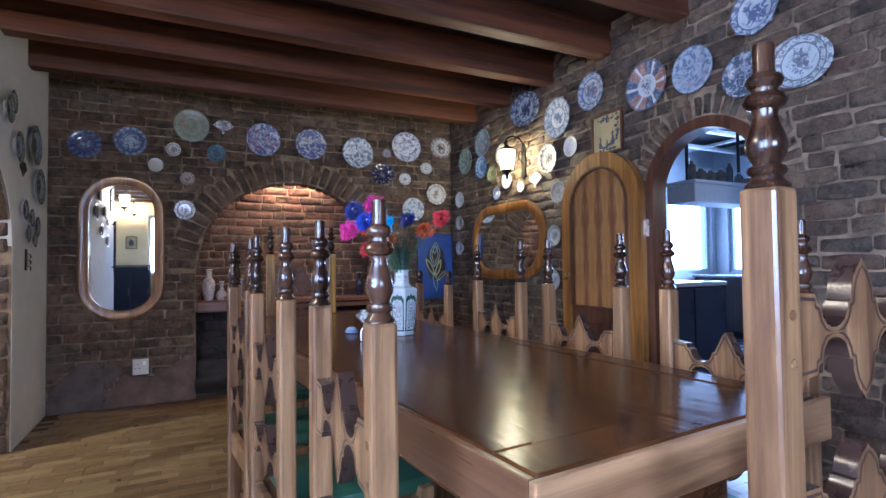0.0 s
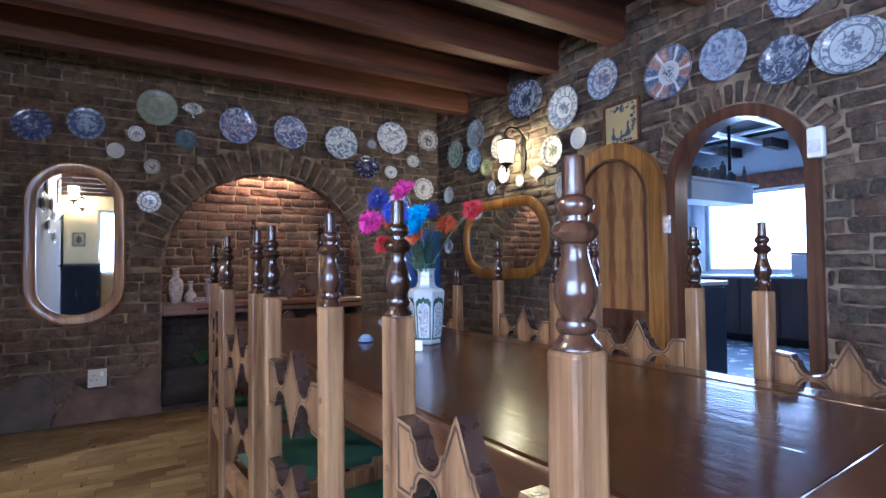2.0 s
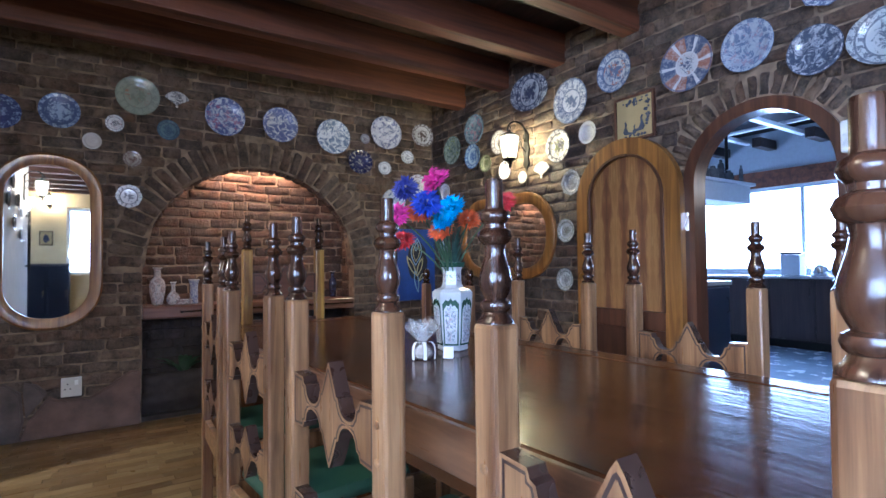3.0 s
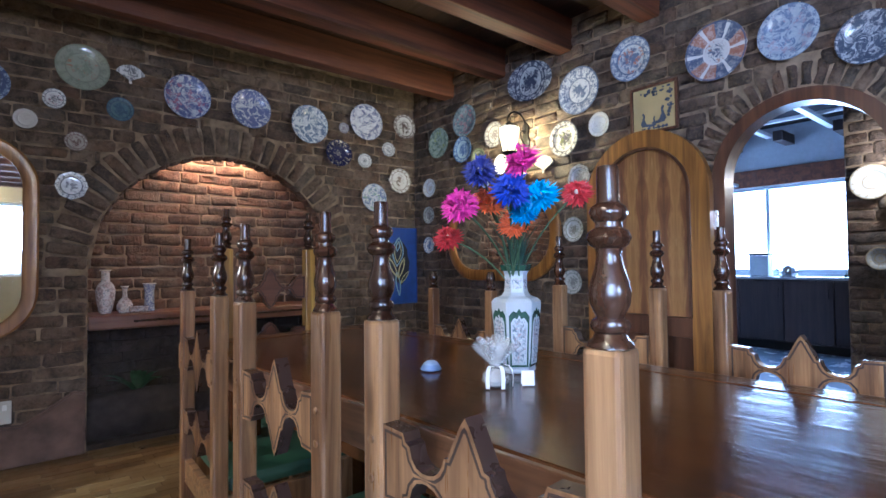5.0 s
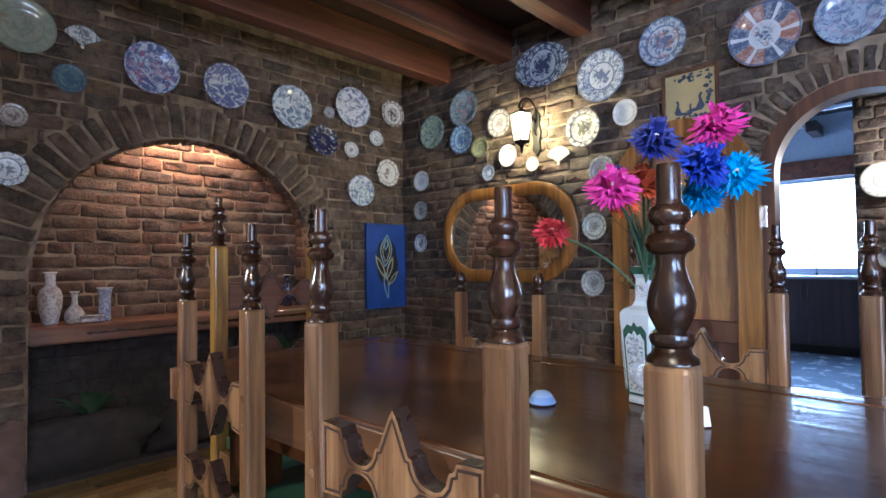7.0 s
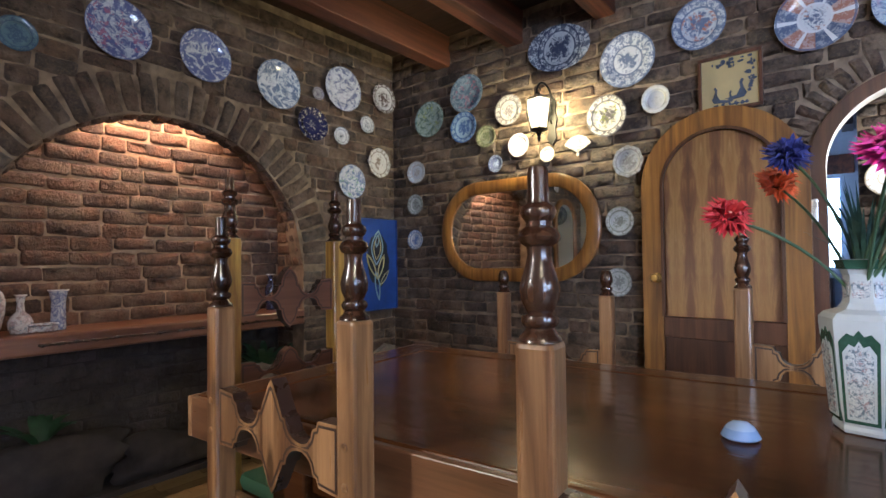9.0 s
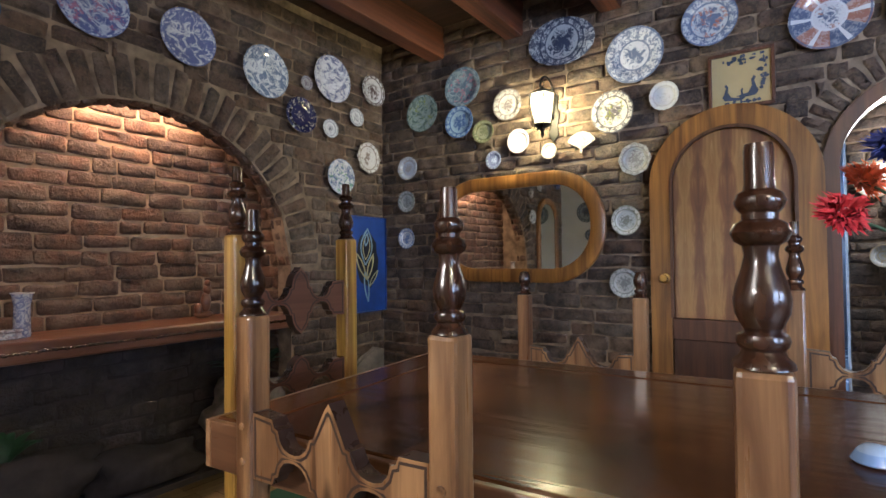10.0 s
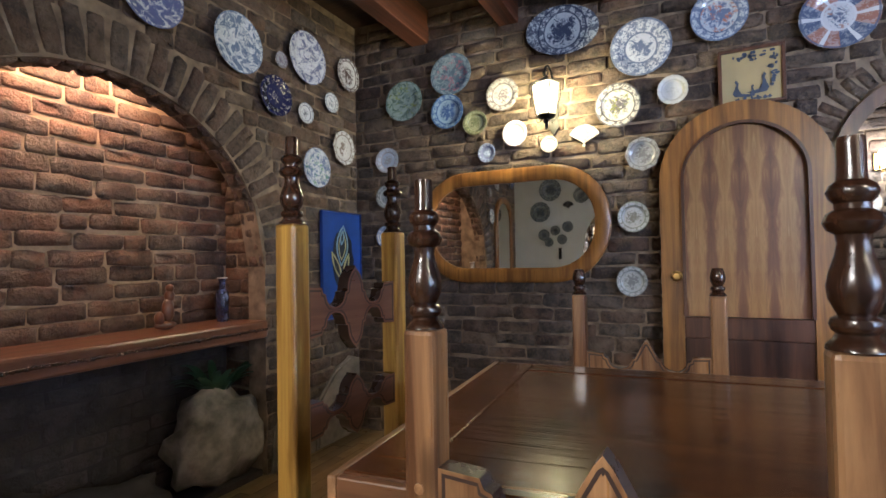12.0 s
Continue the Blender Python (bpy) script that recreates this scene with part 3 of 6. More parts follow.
def make_table():
    t = thing("dining_table", TAB, "long dark polished wooden dining table with thick top", "table")
    hw, hl = TW / 2, TL / 2
    n, inner = 4, hw - 0.085
    step = 2 * inner / n
    for i in range(n):
        x = -inner + i * step
        part("plank", boxed(x + 0.0003, x + step - 0.0003, -hl + 0.105, hl - 0.105, TH - 0.045, TH), M_TABLE, t)
    for s in (-1, 1):
        part("side_board", boxed(min(s * inner, s * hw), max(s * inner, s * hw), -hl + 0.105, hl - 0.105, TH - 0.09, TH + 0.002, bevel=0.004), M_TABLE, t)
        part("end_board", boxed(-hw, hw, min(s * (hl - 0.104), s * hl), max(s * (hl - 0.104), s * hl), TH - 0.09, TH + 0.002, bevel=0.005), M_TABLE, t)
        part("edge_band", boxed(s * (hw + 0.008) - 0.0075, s * (hw + 0.008) + 0.0075, -hl, hl, TH - 0.092, TH - 0.001, bevel=0.003), M_EDGE_Y, t)
        part("edge_band", boxed(-hw - 0.0155, hw + 0.0155, s * (hl + 0.008) - 0.0075, s * (hl + 0.008) + 0.0075, TH - 0.092, TH - 0.001, bevel=0.003), M_TABLE_END, t, "lighter knotty edge board")
        part("apron", boxed(s * (hw - 0.11) - 0.015, s * (hw - 0.11) + 0.015, -hl + 0.2, hl - 0.2, TH - 0.19, TH - 0.088), M_TABLE, t)
        part("apron", boxed(-hw + 0.11, hw - 0.11, s * (hl - 0.19) - 0.015, s * (hl - 0.19) + 0.015, TH - 0.19, TH - 0.088), M_TABLE, t)
        for q in (-1, 1):
            part("leg", boxed(s * (hw - 0.13) - 0.055, s * (hw - 0.13) + 0.055, q * (hl - 0.22) - 0.055, q * (hl - 0.22) + 0.055, 0, TH - 0.088, bevel=0.008), M_TABLE, t)
    part("stretcher", boxed(-0.04, 0.04, -hl + 0.25, hl - 0.25, 0.14, 0.22, bevel=0.006), M_TABLE, t)


make_table()

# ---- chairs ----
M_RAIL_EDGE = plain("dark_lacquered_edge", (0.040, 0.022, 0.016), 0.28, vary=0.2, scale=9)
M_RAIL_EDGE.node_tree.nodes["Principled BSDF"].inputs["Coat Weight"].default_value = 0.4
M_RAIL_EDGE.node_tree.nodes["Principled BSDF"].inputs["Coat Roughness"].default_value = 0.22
FINIAL = [(0.0, 0.185), (0.0125, 0.185), (0.0135, 0.180), (0.0135, 0.152), (0.0145, 0.147), (0.021, 0.143), (0.0235, 0.137), (0.021, 0.131), (0.0165, 0.127), (0.0165, 0.122),
          (0.024, 0.118), (0.0275, 0.111), (0.024, 0.104), (0.0165, 0.100), (0.0150, 0.092), (0.0175, 0.082), (0.0235, 0.066), (0.0260, 0.055), (0.0245, 0.044), (0.0190, 0.034), (0.0165, 0.030),
          (0.0225, 0.027), (0.0245, 0.022), (0.0225, 0.017), (0.0185, 0.014), (0.0215, 0.009), (0.0275, 0.004), (0.0285, 0.0), (0.0, 0.0)]
RAIL = [(0, .101), (.009, .088), (.019, .068), (.028, .050), (.032, .041), (.040, .039), (.043, .028), (.050, .017), (.060, .010), (.072, .007), (.084, .007), (.096, .011), (.105, .021), (.110, .037), (.119, .041), (.124, .053), (1, .056)]


DOME = [(0, .101), (.004, .094), (.014, .086), (.024, .073), (.030, .057)] + RAIL[4:]


def carved_rail(half, scale=1.0, line=RAIL):
    """The star-shaped splat with scrolled wings, symmetrical in x and z, with a dark line carved along its outline."""
    k, deep = half / 0.172, 0.030
    q = [(x * k if x < 1 else half, z * scale) for x, z in line]
    low = [(x, -z) for x, z in q]
    right = q + low[::-1]
    left = [(-x, z) for x, z in (q + low[::-1])[::-1]][1:-1]
    bm = slab(right + left, deep)
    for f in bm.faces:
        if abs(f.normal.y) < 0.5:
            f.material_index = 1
    return smooth(bm, 38)


def carved_line(half, scale, y, line=RAIL):
    """One closed dark line that follows the splat's outline a little inside it."""
    k = half / 0.172
    q = [(x * k if x < 1 else half, z * scale) for x, z in line]

    def inset(d):
        out = [(0.0, q[0][1] - 2.2 * d)]
        for i in range(1, len(q) - 1):
            t = (Vector(q[i + 1]) - Vector(q[i - 1])).normalized()
            out.append((max(0.0, q[i][0] + d * t.y), max(0.0012, q[i][1] - d * t.x)))
        out.append((half - d, q[-1][1] - d))
        low = [(x, -z) for x, z in out[::-1]]
        right = out + low
        return right + [(-x, z) for x, z in right[::-1]][1:-1]

    bm = bmesh.new()
    rows = [[bm.verts.new((x, y, z)) for x, z in inset(d)] for d in (0.0052, 0.0098)]
    n = len(rows[0])
    for i in range(n):
        bm.faces.new((rows[0][i], rows[0][(i + 1) % n], rows[1][(i + 1) % n], rows[1][i]))
    return bm


def make_chair(name, label, group, width, post_top, finial_cut=0.0, post=None, size=1.0, rail_mid=0.80, honey=False, line=RAIL):
    """Tall-backed chair; its back posts stand on y = 0, x is across and the seat lies towards +y."""
    c = thing(name, Matrix.Identity(4), label, "chair", group)
    h, p = width / 2, post or 0.0218
    pine = M_HONEY if honey else M_PINE
    # honey chair: splats in a dark wood, with their shade put into the colour
    carved = M_SHELF if honey else M_PINE
    for s in (-1, 1):
        part("back_post", boxed(s * h - p, s * h + p, -p, p, 0, post_top, bevel=0.0065), pine, c)
        prof = [(r * size * p / 0.0262, z * size) for r, z in FINIAL]
        if finial_cut:
            prof = [(0.0, finial_cut)] + [(r, z) for r, z in prof if z < finial_cut]
        part("finial", lathe(prof, 20, at=(s * h, 0, post_top)), M_TURNED, c, "dark turned finial")
        part("front_leg", boxed(s * h - p, s * h + p, 0.40 - p, 0.40 + p, 0, 0.45, bevel=0.005), pine, c)
        part("side_rail", boxed(s * h - 0.012, s * h + 0.012, p, 0.40 - p, 0.34, 0.42, bevel=0.003), M_PINE, c)
        part("stretcher", boxed(s * h - 0.012, s * h + 0.012, p, 0.40 - p, 0.12, 0.16, bevel=0.003), M_PINE, c)
        for z in (rail_mid + 0.03, rail_mid - 0.03):
            part("peg", lathe([(0.007, 0.0), (0.007, 0.002), (0.004, 0.003), (0, 0.003)], 8, at=(0, 0, 0)), pine, c).matrix_basis = pose(s * h, -p, z, 90)
    inside = h - p
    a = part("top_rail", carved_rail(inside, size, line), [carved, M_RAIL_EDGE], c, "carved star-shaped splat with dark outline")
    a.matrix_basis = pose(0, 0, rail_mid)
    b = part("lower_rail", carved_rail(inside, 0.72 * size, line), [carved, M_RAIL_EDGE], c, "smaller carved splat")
    b.matrix_basis = pose(0, 0, rail_mid - 0.235 * size)
    for rail, k in ((a, size), (b, 0.72 * size)):
        for y in (-0.0157, 0.0157):
            part("carved_line", carved_line(inside, k, y, line), M_GROOVE, rail, "dark carved outline")
    part("cross_rail", boxed(-inside, inside, -0.012, 0.012, 0.34, 0.42, bevel=0.003), M_PINE_X, c)
    part("cross_rail", boxed(-inside, inside, 0.388, 0.412, 0.34, 0.42, bevel=0.003), M_PINE_X, c)
    part("stretcher", boxed(-inside, inside, 0.19, 0.21, 0.12, 0.16, bevel=0.003), M_PINE_X, c)
    seat = boxed(-h + 0.005, h - 0.005, p + 0.002, 0.435, 0.42, 0.475, bevel=0.024)
    part("seat_cushion", smooth(seat), M_GREEN, c, "green upholstered cushion")
    return c


SIDE_LABEL = "tall pine chair with dark turned finials and green seat"
side = make_chair("dining_chair", SIDE_LABEL, "chairs along the table", 0.392, 1.012)
WEST = [(0.766, 1.580, -90), (0.719, 2.21, -86)]
side.matrix_world = pose(WEST[0][0], WEST[0][1], 0, 0, 0, WEST[0][2])
for x, y, a in WEST[1:]:
    copy_thing(side, pose(x, y, 0, 0, 0, a))
for y, a in ((1.574, 90), (2.166, 91), (2.756, 89.5)):
    copy_thing(side, pose(1.85, y, 0, 0, 0, a))
slim = make_chair("dining_chair", "slightly narrower tall pine chair with green seat", "chairs along the table", 0.360, 1.012)
slim.matrix_world = pose(0.6915, 2.7825, 0, 0, 0, -85)
broad = make_chair("dining_chair", "slightly broader tall pine chair with green seat", "chairs along the table", 0.428, 1.010, rail_mid=0.79)
broad.matrix_world = pose(0.719, 3.515, 0, 0, 0, -91.5)
worn = make_chair("dining_chair", "tall pine chair with its finials broken short", "chairs along the table", 0.405, 0.975, finial_cut=0.085, rail_mid=0.735)
worn.matrix_world = pose(1.885, 3.565, 0, 0, 0, 91)
head = make_chair("dining_chair", "taller pine head chair with dark turned finials", "head chairs", 0.40, 1.19, rail_mid=1.0, post=0.0245, line=DOME)
head.matrix_world = pose(1.168 + 0.20, 1.05, 0, 0, 0, 2)
head_n = make_chair("dining_chair", "taller honey coloured head chair with knots", "head chairs", 0.405, 1.176, rail_mid=0.985, honey=True, post=0.0255, line=DOME)
head_n.matrix_world = pose(1.195, 4.187, 0, 0, 0, 180)

# ---- door and arch linings ----


def arch_band(o, wide, w0, w1, steps=28, floor_z=0.0):
    """A band that follows an arched opening, from its edge outwards (wide > 0) or inwards."""
    c, hw, s, a = o[:4]
    inner, outer = [], []
    for q, dest in ((0.0, inner), (wide, outer)):
        w = hw + q
        top = a - s + q
        dest += [(c - w, floor_z)] + [(c - w * math.cos(math.pi * i / steps), s + top * math.sin(math.pi * i / steps)) for i in range(steps + 1)] + [(c + w, floor_z)]
    bm = bmesh.new()
    v = [[bm.verts.new((w, u, z)) for u, z in line] for line in (inner, outer) for w in (w0, w1)]
    i0, i1, o0, o1 = v
    for k in range(len(inner) - 1):
        for a4 in ((i0, o0), (o0, o1), (o1, i1), (i1, i0)):
            bm.faces.new((a4[0][k], a4[0][k + 1], a4[1][k + 1], a4[1][k]))
    for k in (0, -1):
        bm.faces.new((i0[k], o0[k], o1[k], i1[k]))
    bmesh.ops.recalc_face_normals(bm, faces=bm.faces[:])
    return smooth(bm, 30)


def arch_plate(o, grow, w0, w1, z0):
    c, hw, s, a = o[:4]
    hw, a = hw + grow, a + grow
    bm = bmesh.new()
    pts = [(c - hw, z0)] + [(c - hw * math.cos(math.pi * i / 28), s + (a - s) * math.sin(math.pi * i / 28)) for i in range(29)] + [(c + hw, z0)]
    f = bm.faces.new([bm.verts.new((w0, u, z)) for u, z in pts])
    r = bmesh.ops.extrude_face_region(bm, geom=[f])
    for v in r["geom"]:
        if isinstance(v, bmesh.types.BMVert):
            v.co.x += w1 - w0
    bmesh.ops.recalc_face_normals(bm, faces=bm.faces[:])
    return bm


door = tagged(thing("door_1", pose(0, 0, 0), "closed arched oak door with figured veneer panel", "door"), kind="structure")
part("door_leaf", arch_plate(DOOR, -0.004, EW - 0.03, EW + 0.02, 0.01), M_FRAME, door)
part("door_frame", arch_band((DOOR[0], 0.262, 1.462, 1.724), 0.098, EW - 0.075, EW - 0.028), M_FRAME, door, "broad honey oak arched frame")
part("moulding", arch_band((DOOR[0], 0.250, 1.462, 1.712), 0.014, EW - 0.088, EW - 0.070, floor_z=0.805), M_FRAME_DARK, door, "rounded dark moulding")
part("panel", arch_plate((DOOR[0], 0.25, 1.462, 1.712), 0.0, EW - 0.055, EW - 0.026, 0.805), M_VENEER, door, "bookmatched veneer panel")
part("lock_rail", boxed(EW - 0.070, EW - 0.028, DOOR[0] - 0.262, DOOR[0] + 0.262, 0.70, 0.802, bevel=0.004), M_FRAME_DARK, door)
part("lower_panel", boxed(EW - 0.055, EW - 0.026, DOOR[0] - 0.262, DOOR[0] + 0.262, 0.16, 0.698, bevel=0.003), M_FRAME_DARK, door)
part("bottom_rail", boxed(EW - 0.070, EW - 0.028, DOOR[0] - 0.262, DOOR[0] + 0.262, 0.01, 0.158, bevel=0.004), M_FRAME_DARK, door)
knob = part("door_knob", lathe([(0.0, 0.05), (0.016, 0.048), (0.022, 0.038), (0.020, 0.026), (0.009, 0.018), (0.009, 0.006), (0.024, 0.004), (0.026, 0.0), (0, 0)], 18), M_BRASS, door, "round brass knob")
knob.matrix_basis = pose(EW - 0.075, 3.500, 1.0, 0, -90, 0)
lining = tagged(thing("door_2", pose(0, 0, 0), "reddish wooden lining of the open archway", "archway"), kind="structure")
part("door_frame", arch_band((ARCH[0], 0.320, ARCH[2], 1.810), 0.060, EW - 0.030, EW + 0.080), M_FRAME_DARK, lining)
for z in (0.45, 1.30):
    part("hinge", boxed(EW - 0.036, EW - 0.029, 2.826, 2.854, z - 0.05, z + 0.05, bevel=0.002), plain("bright_hinge_%d" % int(z * 10), (0.75, 0.75, 0.72), 0.25, 1.0), lining, "bright steel hinge")

# ---- mirrors ----


def stadium(hw, hh, r, seg=14):
    pts = []
    for cx, cz, a0 in ((hw - r, hh - r, 0), (-hw + r, hh - r, 90), (-hw + r, -hh + r, 180), (hw - r, -hh + r, 270)):
        for i in range(seg + 1):
            a = radians(a0 + 90 * i / seg)
            pts.append((cx + r * math.cos(a), cz + r * math.sin(a)))
    return pts


def make_mirror(m, hw, hh, r, border, label):
    """Lies in its own x-z plane and faces -y."""
    t = thing("wall_mirror", m, label, "mirror")
    bm = bmesh.new()
    rings = []
    for grow, y in ((-border, 0.0), (-border, -0.022), (-border * 0.85, -0.030), (-border * 0.15, -0.030), (0, -0.020), (0, 0.0)):
        rings.append([bm.verts.new((x, y, z)) for x, z in stadium(hw + grow, hh + grow, r + grow)])
    k = len(rings[0])
    for a, b in zip(rings, rings[1:]):
        for i in range(k):
            bm.faces.new((a[i], a[(i + 1) % k], b[(i + 1) % k], b[i]))
    bmesh.ops.recalc_face_normals(bm, faces=bm.faces[:])
    part("frame", smooth(bm), M_FRAME, t, "broad honey oak frame")
    bm = slab(stadium(hw - border + 0.004, hh - border + 0.004, r - border + 0.004), 0.006)
    part("mirror_glass", bm, M_MIRROR, t).matrix_basis = pose(0, -0.010, 0)


make_mirror(pose(0.037, N - 0.014, 1.258), 0.296, 0.570, 0.28, 0.074, "upright rounded mirror in a honey oak frame")
make_mirror(pose(EW - 0.014, 4.375, 1.290, 0, 0, -90), 0.568, 0.325, 0.31, 0.082, "lying rounded mirror in a honey oak frame")

# ---- mantel ----
mantel = thing("mantel_shelf", pose(0, 0, 0), "thick dark wooden mantel board across the niche", "shelf")
part("board", boxed(0.566, 2.154, N - 0.03, NB - 0.004, 0.715, 0.803, bevel=0.012), M_SHELF, mantel)
bm = tube(bmesh.new(), [(0.80, N - 0.034, 0.760), (2.14, N - 0.034, 0.760)], 0.006)
rng = random.Random(52)
for i in range(64):
    m = pose(0.81 + i * 0.0209 + rng.uniform(-0.004, 0.004), N - 0.037, 0.760 + rng.uniform(-0.003, 0.003)) @ Matrix.Diagonal((rng.uniform(0.006, 0.013), 0.008, rng.uniform(0.006, 0.009), 1))
    bmesh.ops.create_icosphere(bm, subdivisions=2, radius=1, matrix=m)
part("trim_bead", smooth(bm, 60), M_TURNED, mantel, "knobbly glossy bead")

# ---- plates on the walls ----
TEAL, SAGE, GREY = (0.09, 0.20, 0.27), (0.30, 0.34, 0.26), (0.14, 0.15, 0.19)
CHINA, IVORY, PALE = (0.62, 0.65, 0.70), (0.64, 0.60, 0.52), (0.42, 0.52, 0.72)
PLATE_N = 0


def plate_profile(r, deep):
    return [(0.0, deep * 0.30), (r * 0.45, deep * 0.28), (r * 0.62, deep * 0.32), (r * 0.70, deep * 0.62), (r * 0.80, deep * 0.78), (r * 0.97, deep), (r, deep * 0.97), (r * 0.995, deep * 0.86), (r * 0.72, deep * 0.45), (r * 0.60, deep * 0.02), (0, 0)]


def make_plate(m, wide, high, label, base, ink, ink2=None, lobes=0, dense=0.5, rim=0.72, petals=0, flat=0.1, hanger=True):
    """A plate hung on a wall; its face looks along its own +z. lobes: number of scallops or corners on the edge."""
    global PLATE_N
    PLATE_N += 1
    r = high / 2
    t = thing("wall_plate", m, label, "plate", "plates hung on the walls")
    rng = random.Random(PLATE_N)
    material = china("china_glaze_%d" % PLATE_N, r, base, ink, ink2, rim, rng.uniform(0, 9), dense, petals)
    deep = 0.022 if r > 0.07 else 0.014
    bm = lathe(plate_profile(r, deep), 40 if lobes != 8 else 8)
    for v in bm.verts:
        a = math.atan2(v.co.y, v.co.x)
        rr = math.hypot(v.co.x, v.co.y) / r
        k = 1 + (0.035 * abs(math.sin(a * lobes / 2)) * max(0.0, rr - 0.6) / 0.4 if lobes and lobes != 8 else 0)
        v.co.x *= k * wide / high
        v.co.y *= k
    part("dish", bm, material, t)
    ring = [(r * 0.57, deep * 0.02), (r * 0.60, -0.006), (r * 0.55, -0.006), (r * 0.53, deep * 0.02)]
    bm = lathe(ring, 20)
    for v in bm.verts:
        v.co.x *= wide / high
    part("foot_ring", bm, M_FOOT, t)
    if hanger and r > 0.09:
        for s in (-1, 1):
            bm = tube(bmesh.new(), [(s * r * 0.42 * wide / high, r * 0.90, deep * 0.9), (s * r * 0.42 * wide / high, r * 0.915, deep + 0.001), (s * r * 0.40 * wide / high, r * 0.96, -0.002)], 0.0012, 5)
            part("wire_hanger", bm, M_BRASS, t)
    return t


M_FOOT = plain("unglazed_foot", (0.60, 0.56, 0.50), 0.7)


def north_plate(x, z, w, h, label, *a, spin=0, **k):
    make_plate(pose(x, N - 0.024, z, 90, 0, 0) @ pose(0, 0, 0, 0, 0, spin), w, h, label, *a, **k)


def east_plate(y, z, w, h, label, *a, spin=0, **k):
    make_plate(pose(EW - 0.024, y, z, 90, 0, -90) @ pose(0, 0, 0, 0, 0, spin), w, h, label, *a, **k)


def west_plate(y, z, w, h, label, *a, **k):
    make_plate(pose(WW + 0.012, y, z, 90, 0, 90), w, h, label, *a, **k)


def fan_plate(m, wide, base, ink):
    """A small dish in the shape of an open fan."""
    global PLATE_N
    PLATE_N += 1
    t = thing("fan_dish", m, "small white porcelain dish shaped like an open fan", "plate")
    out = [(-0.02, -0.32), (0.02, -0.32), (0.035, -0.24), (0.05, -0.20)]
    out += [(0.56 * math.sin(radians(a)), -0.25 + 0.62 * math.cos(radians(a)) * (1 + 0.02 * (i % 2))) for i, a in enumerate(range(62, -63, -6))]
    out += [(-0.05, -0.20), (-0.035, -0.24)]
    bm = slab([(x * wide, z * wide) for x, z in out], 0.010)
    part("dish", bm, china("fan_glaze_%d" % PLATE_N, wide * 0.5, base, ink, None, 0.75, 3.0, 0.25), t)
    bm = lathe([(0, 0.004), (wide * 0.05, 0.003), (wide * 0.055, 0), (0, -0.002)], 12)
    part("knob", bm, M_FOOT, t).matrix_basis = pose(0, -0.006, -0.30 * wide, 90)
    return t


BW = "blue and white china plate with "
north_plate(-0.212, 2.062, 0.225, 0.217, "deep blue glazed plate with a pale outline pattern", (0.025, 0.045, 0.20), (0.16, 0.22, 0.42), None, 0, 0.30, 0.62)
north_plate(0.091, 2.111, 0.225, 0.230, "mid blue plate with painted sprigs", (0.06, 0.11, 0.30), (0.26, 0.36, 0.56), None, 0, 0.45, 0.8)
north_plate(0.530, 2.285, 0.272, 0.272, "large sage green celadon plate", SAGE, (0.20, 0.24, 0.18), (0.30, 0.17, 0.12), 0, 0.35, 0.62)
fan_plate(pose(0.775, N - 0.022, 2.300), 0.165, CHINA, GREY)
north_plate(0.395, 2.073, 0.113, 0.118, "small white plate with a grey sprig", CHINA, GREY, (0.3, 0.12, 0.16), 0, 0.3)
north_plate(0.267, 1.935, 0.110, 0.111, "small plain ivory saucer", (0.55, 0.52, 0.48), (0.45, 0.42, 0.40), None, 0, 0.2)
north_plate(0.720, 2.068, 0.147, 0.147, "small teal blue plate", TEAL, (0.05, 0.10, 0.18), None, 0, 0.5)
north_plate(0.499, 1.838, 0.115, 0.115, "small cream plate with brown sprigs", (0.40, 0.36, 0.32), (0.16, 0.10, 0.09), None, 0, 0.4)
north_plate(0.480, 1.575, 0.165, 0.168, "octagonal white plate with a grey rim", CHINA, GREY, None, 8, 0.35, 0.62)
north_plate(1.103, 2.222, 0.288, 0.292, BW + "a landscape scene", (0.50, 0.56, 0.72), (0.06, 0.09, 0.30), (0.30, 0.12, 0.20), 0, 0.5, 0.92)
north_plate(1.520, 2.218, 0.282, 0.280, BW + "dense branches", CHINA, (0.08, 0.11, 0.32), None, 0, 0.6, 0.9)
north_plate(1.968, 2.180, 0.300, 0.295, BW + "a bird", (0.66, 0.72, 0.78), (0.10, 0.16, 0.30), None, 0, 0.45, 0.92)
north_plate(2.262, 2.199, 0.092, 0.088, "tiny round mauve plate", (0.36, 0.36, 0.42), (0.16, 0.14, 0.20), None, 0, 0.4)
north_plate(2.470, 2.280, 0.310, 0.300, BW + "a perched bird", (0.68, 0.71, 0.80), (0.13, 0.15, 0.32), None, 0, 0.35, 0.93)
north_plate(2.855, 2.305, 0.230, 0.217, "white plate with a dark brown rim", (0.62, 0.60, 0.58), (0.10, 0.06, 0.05), None, 0, 0.4, 0.8)
north_plate(2.215, 1.990, 0.232, 0.214, "cobalt blue plate with pale flowers in the middle", (0.010, 0.012, 0.10), (0.45, 0.42, 0.34), None, 0, 0.10, 0.6)
north_plate(2.455, 1.957, 0.130, 0.121, "small white saucer with a dark middle", CHINA, GREY, None, 0, 0.2)
north_plate(2.690, 2.081, 0.132, 0.123, "small white saucer with a sprig", CHINA, GREY, None, 0, 0.25)
north_plate(2.800, 1.820, 0.235, 0.226, "white scalloped plate with a brown edge", (0.70, 0.68, 0.62), (0.24, 0.18, 0.13), None, 8, 0.25)
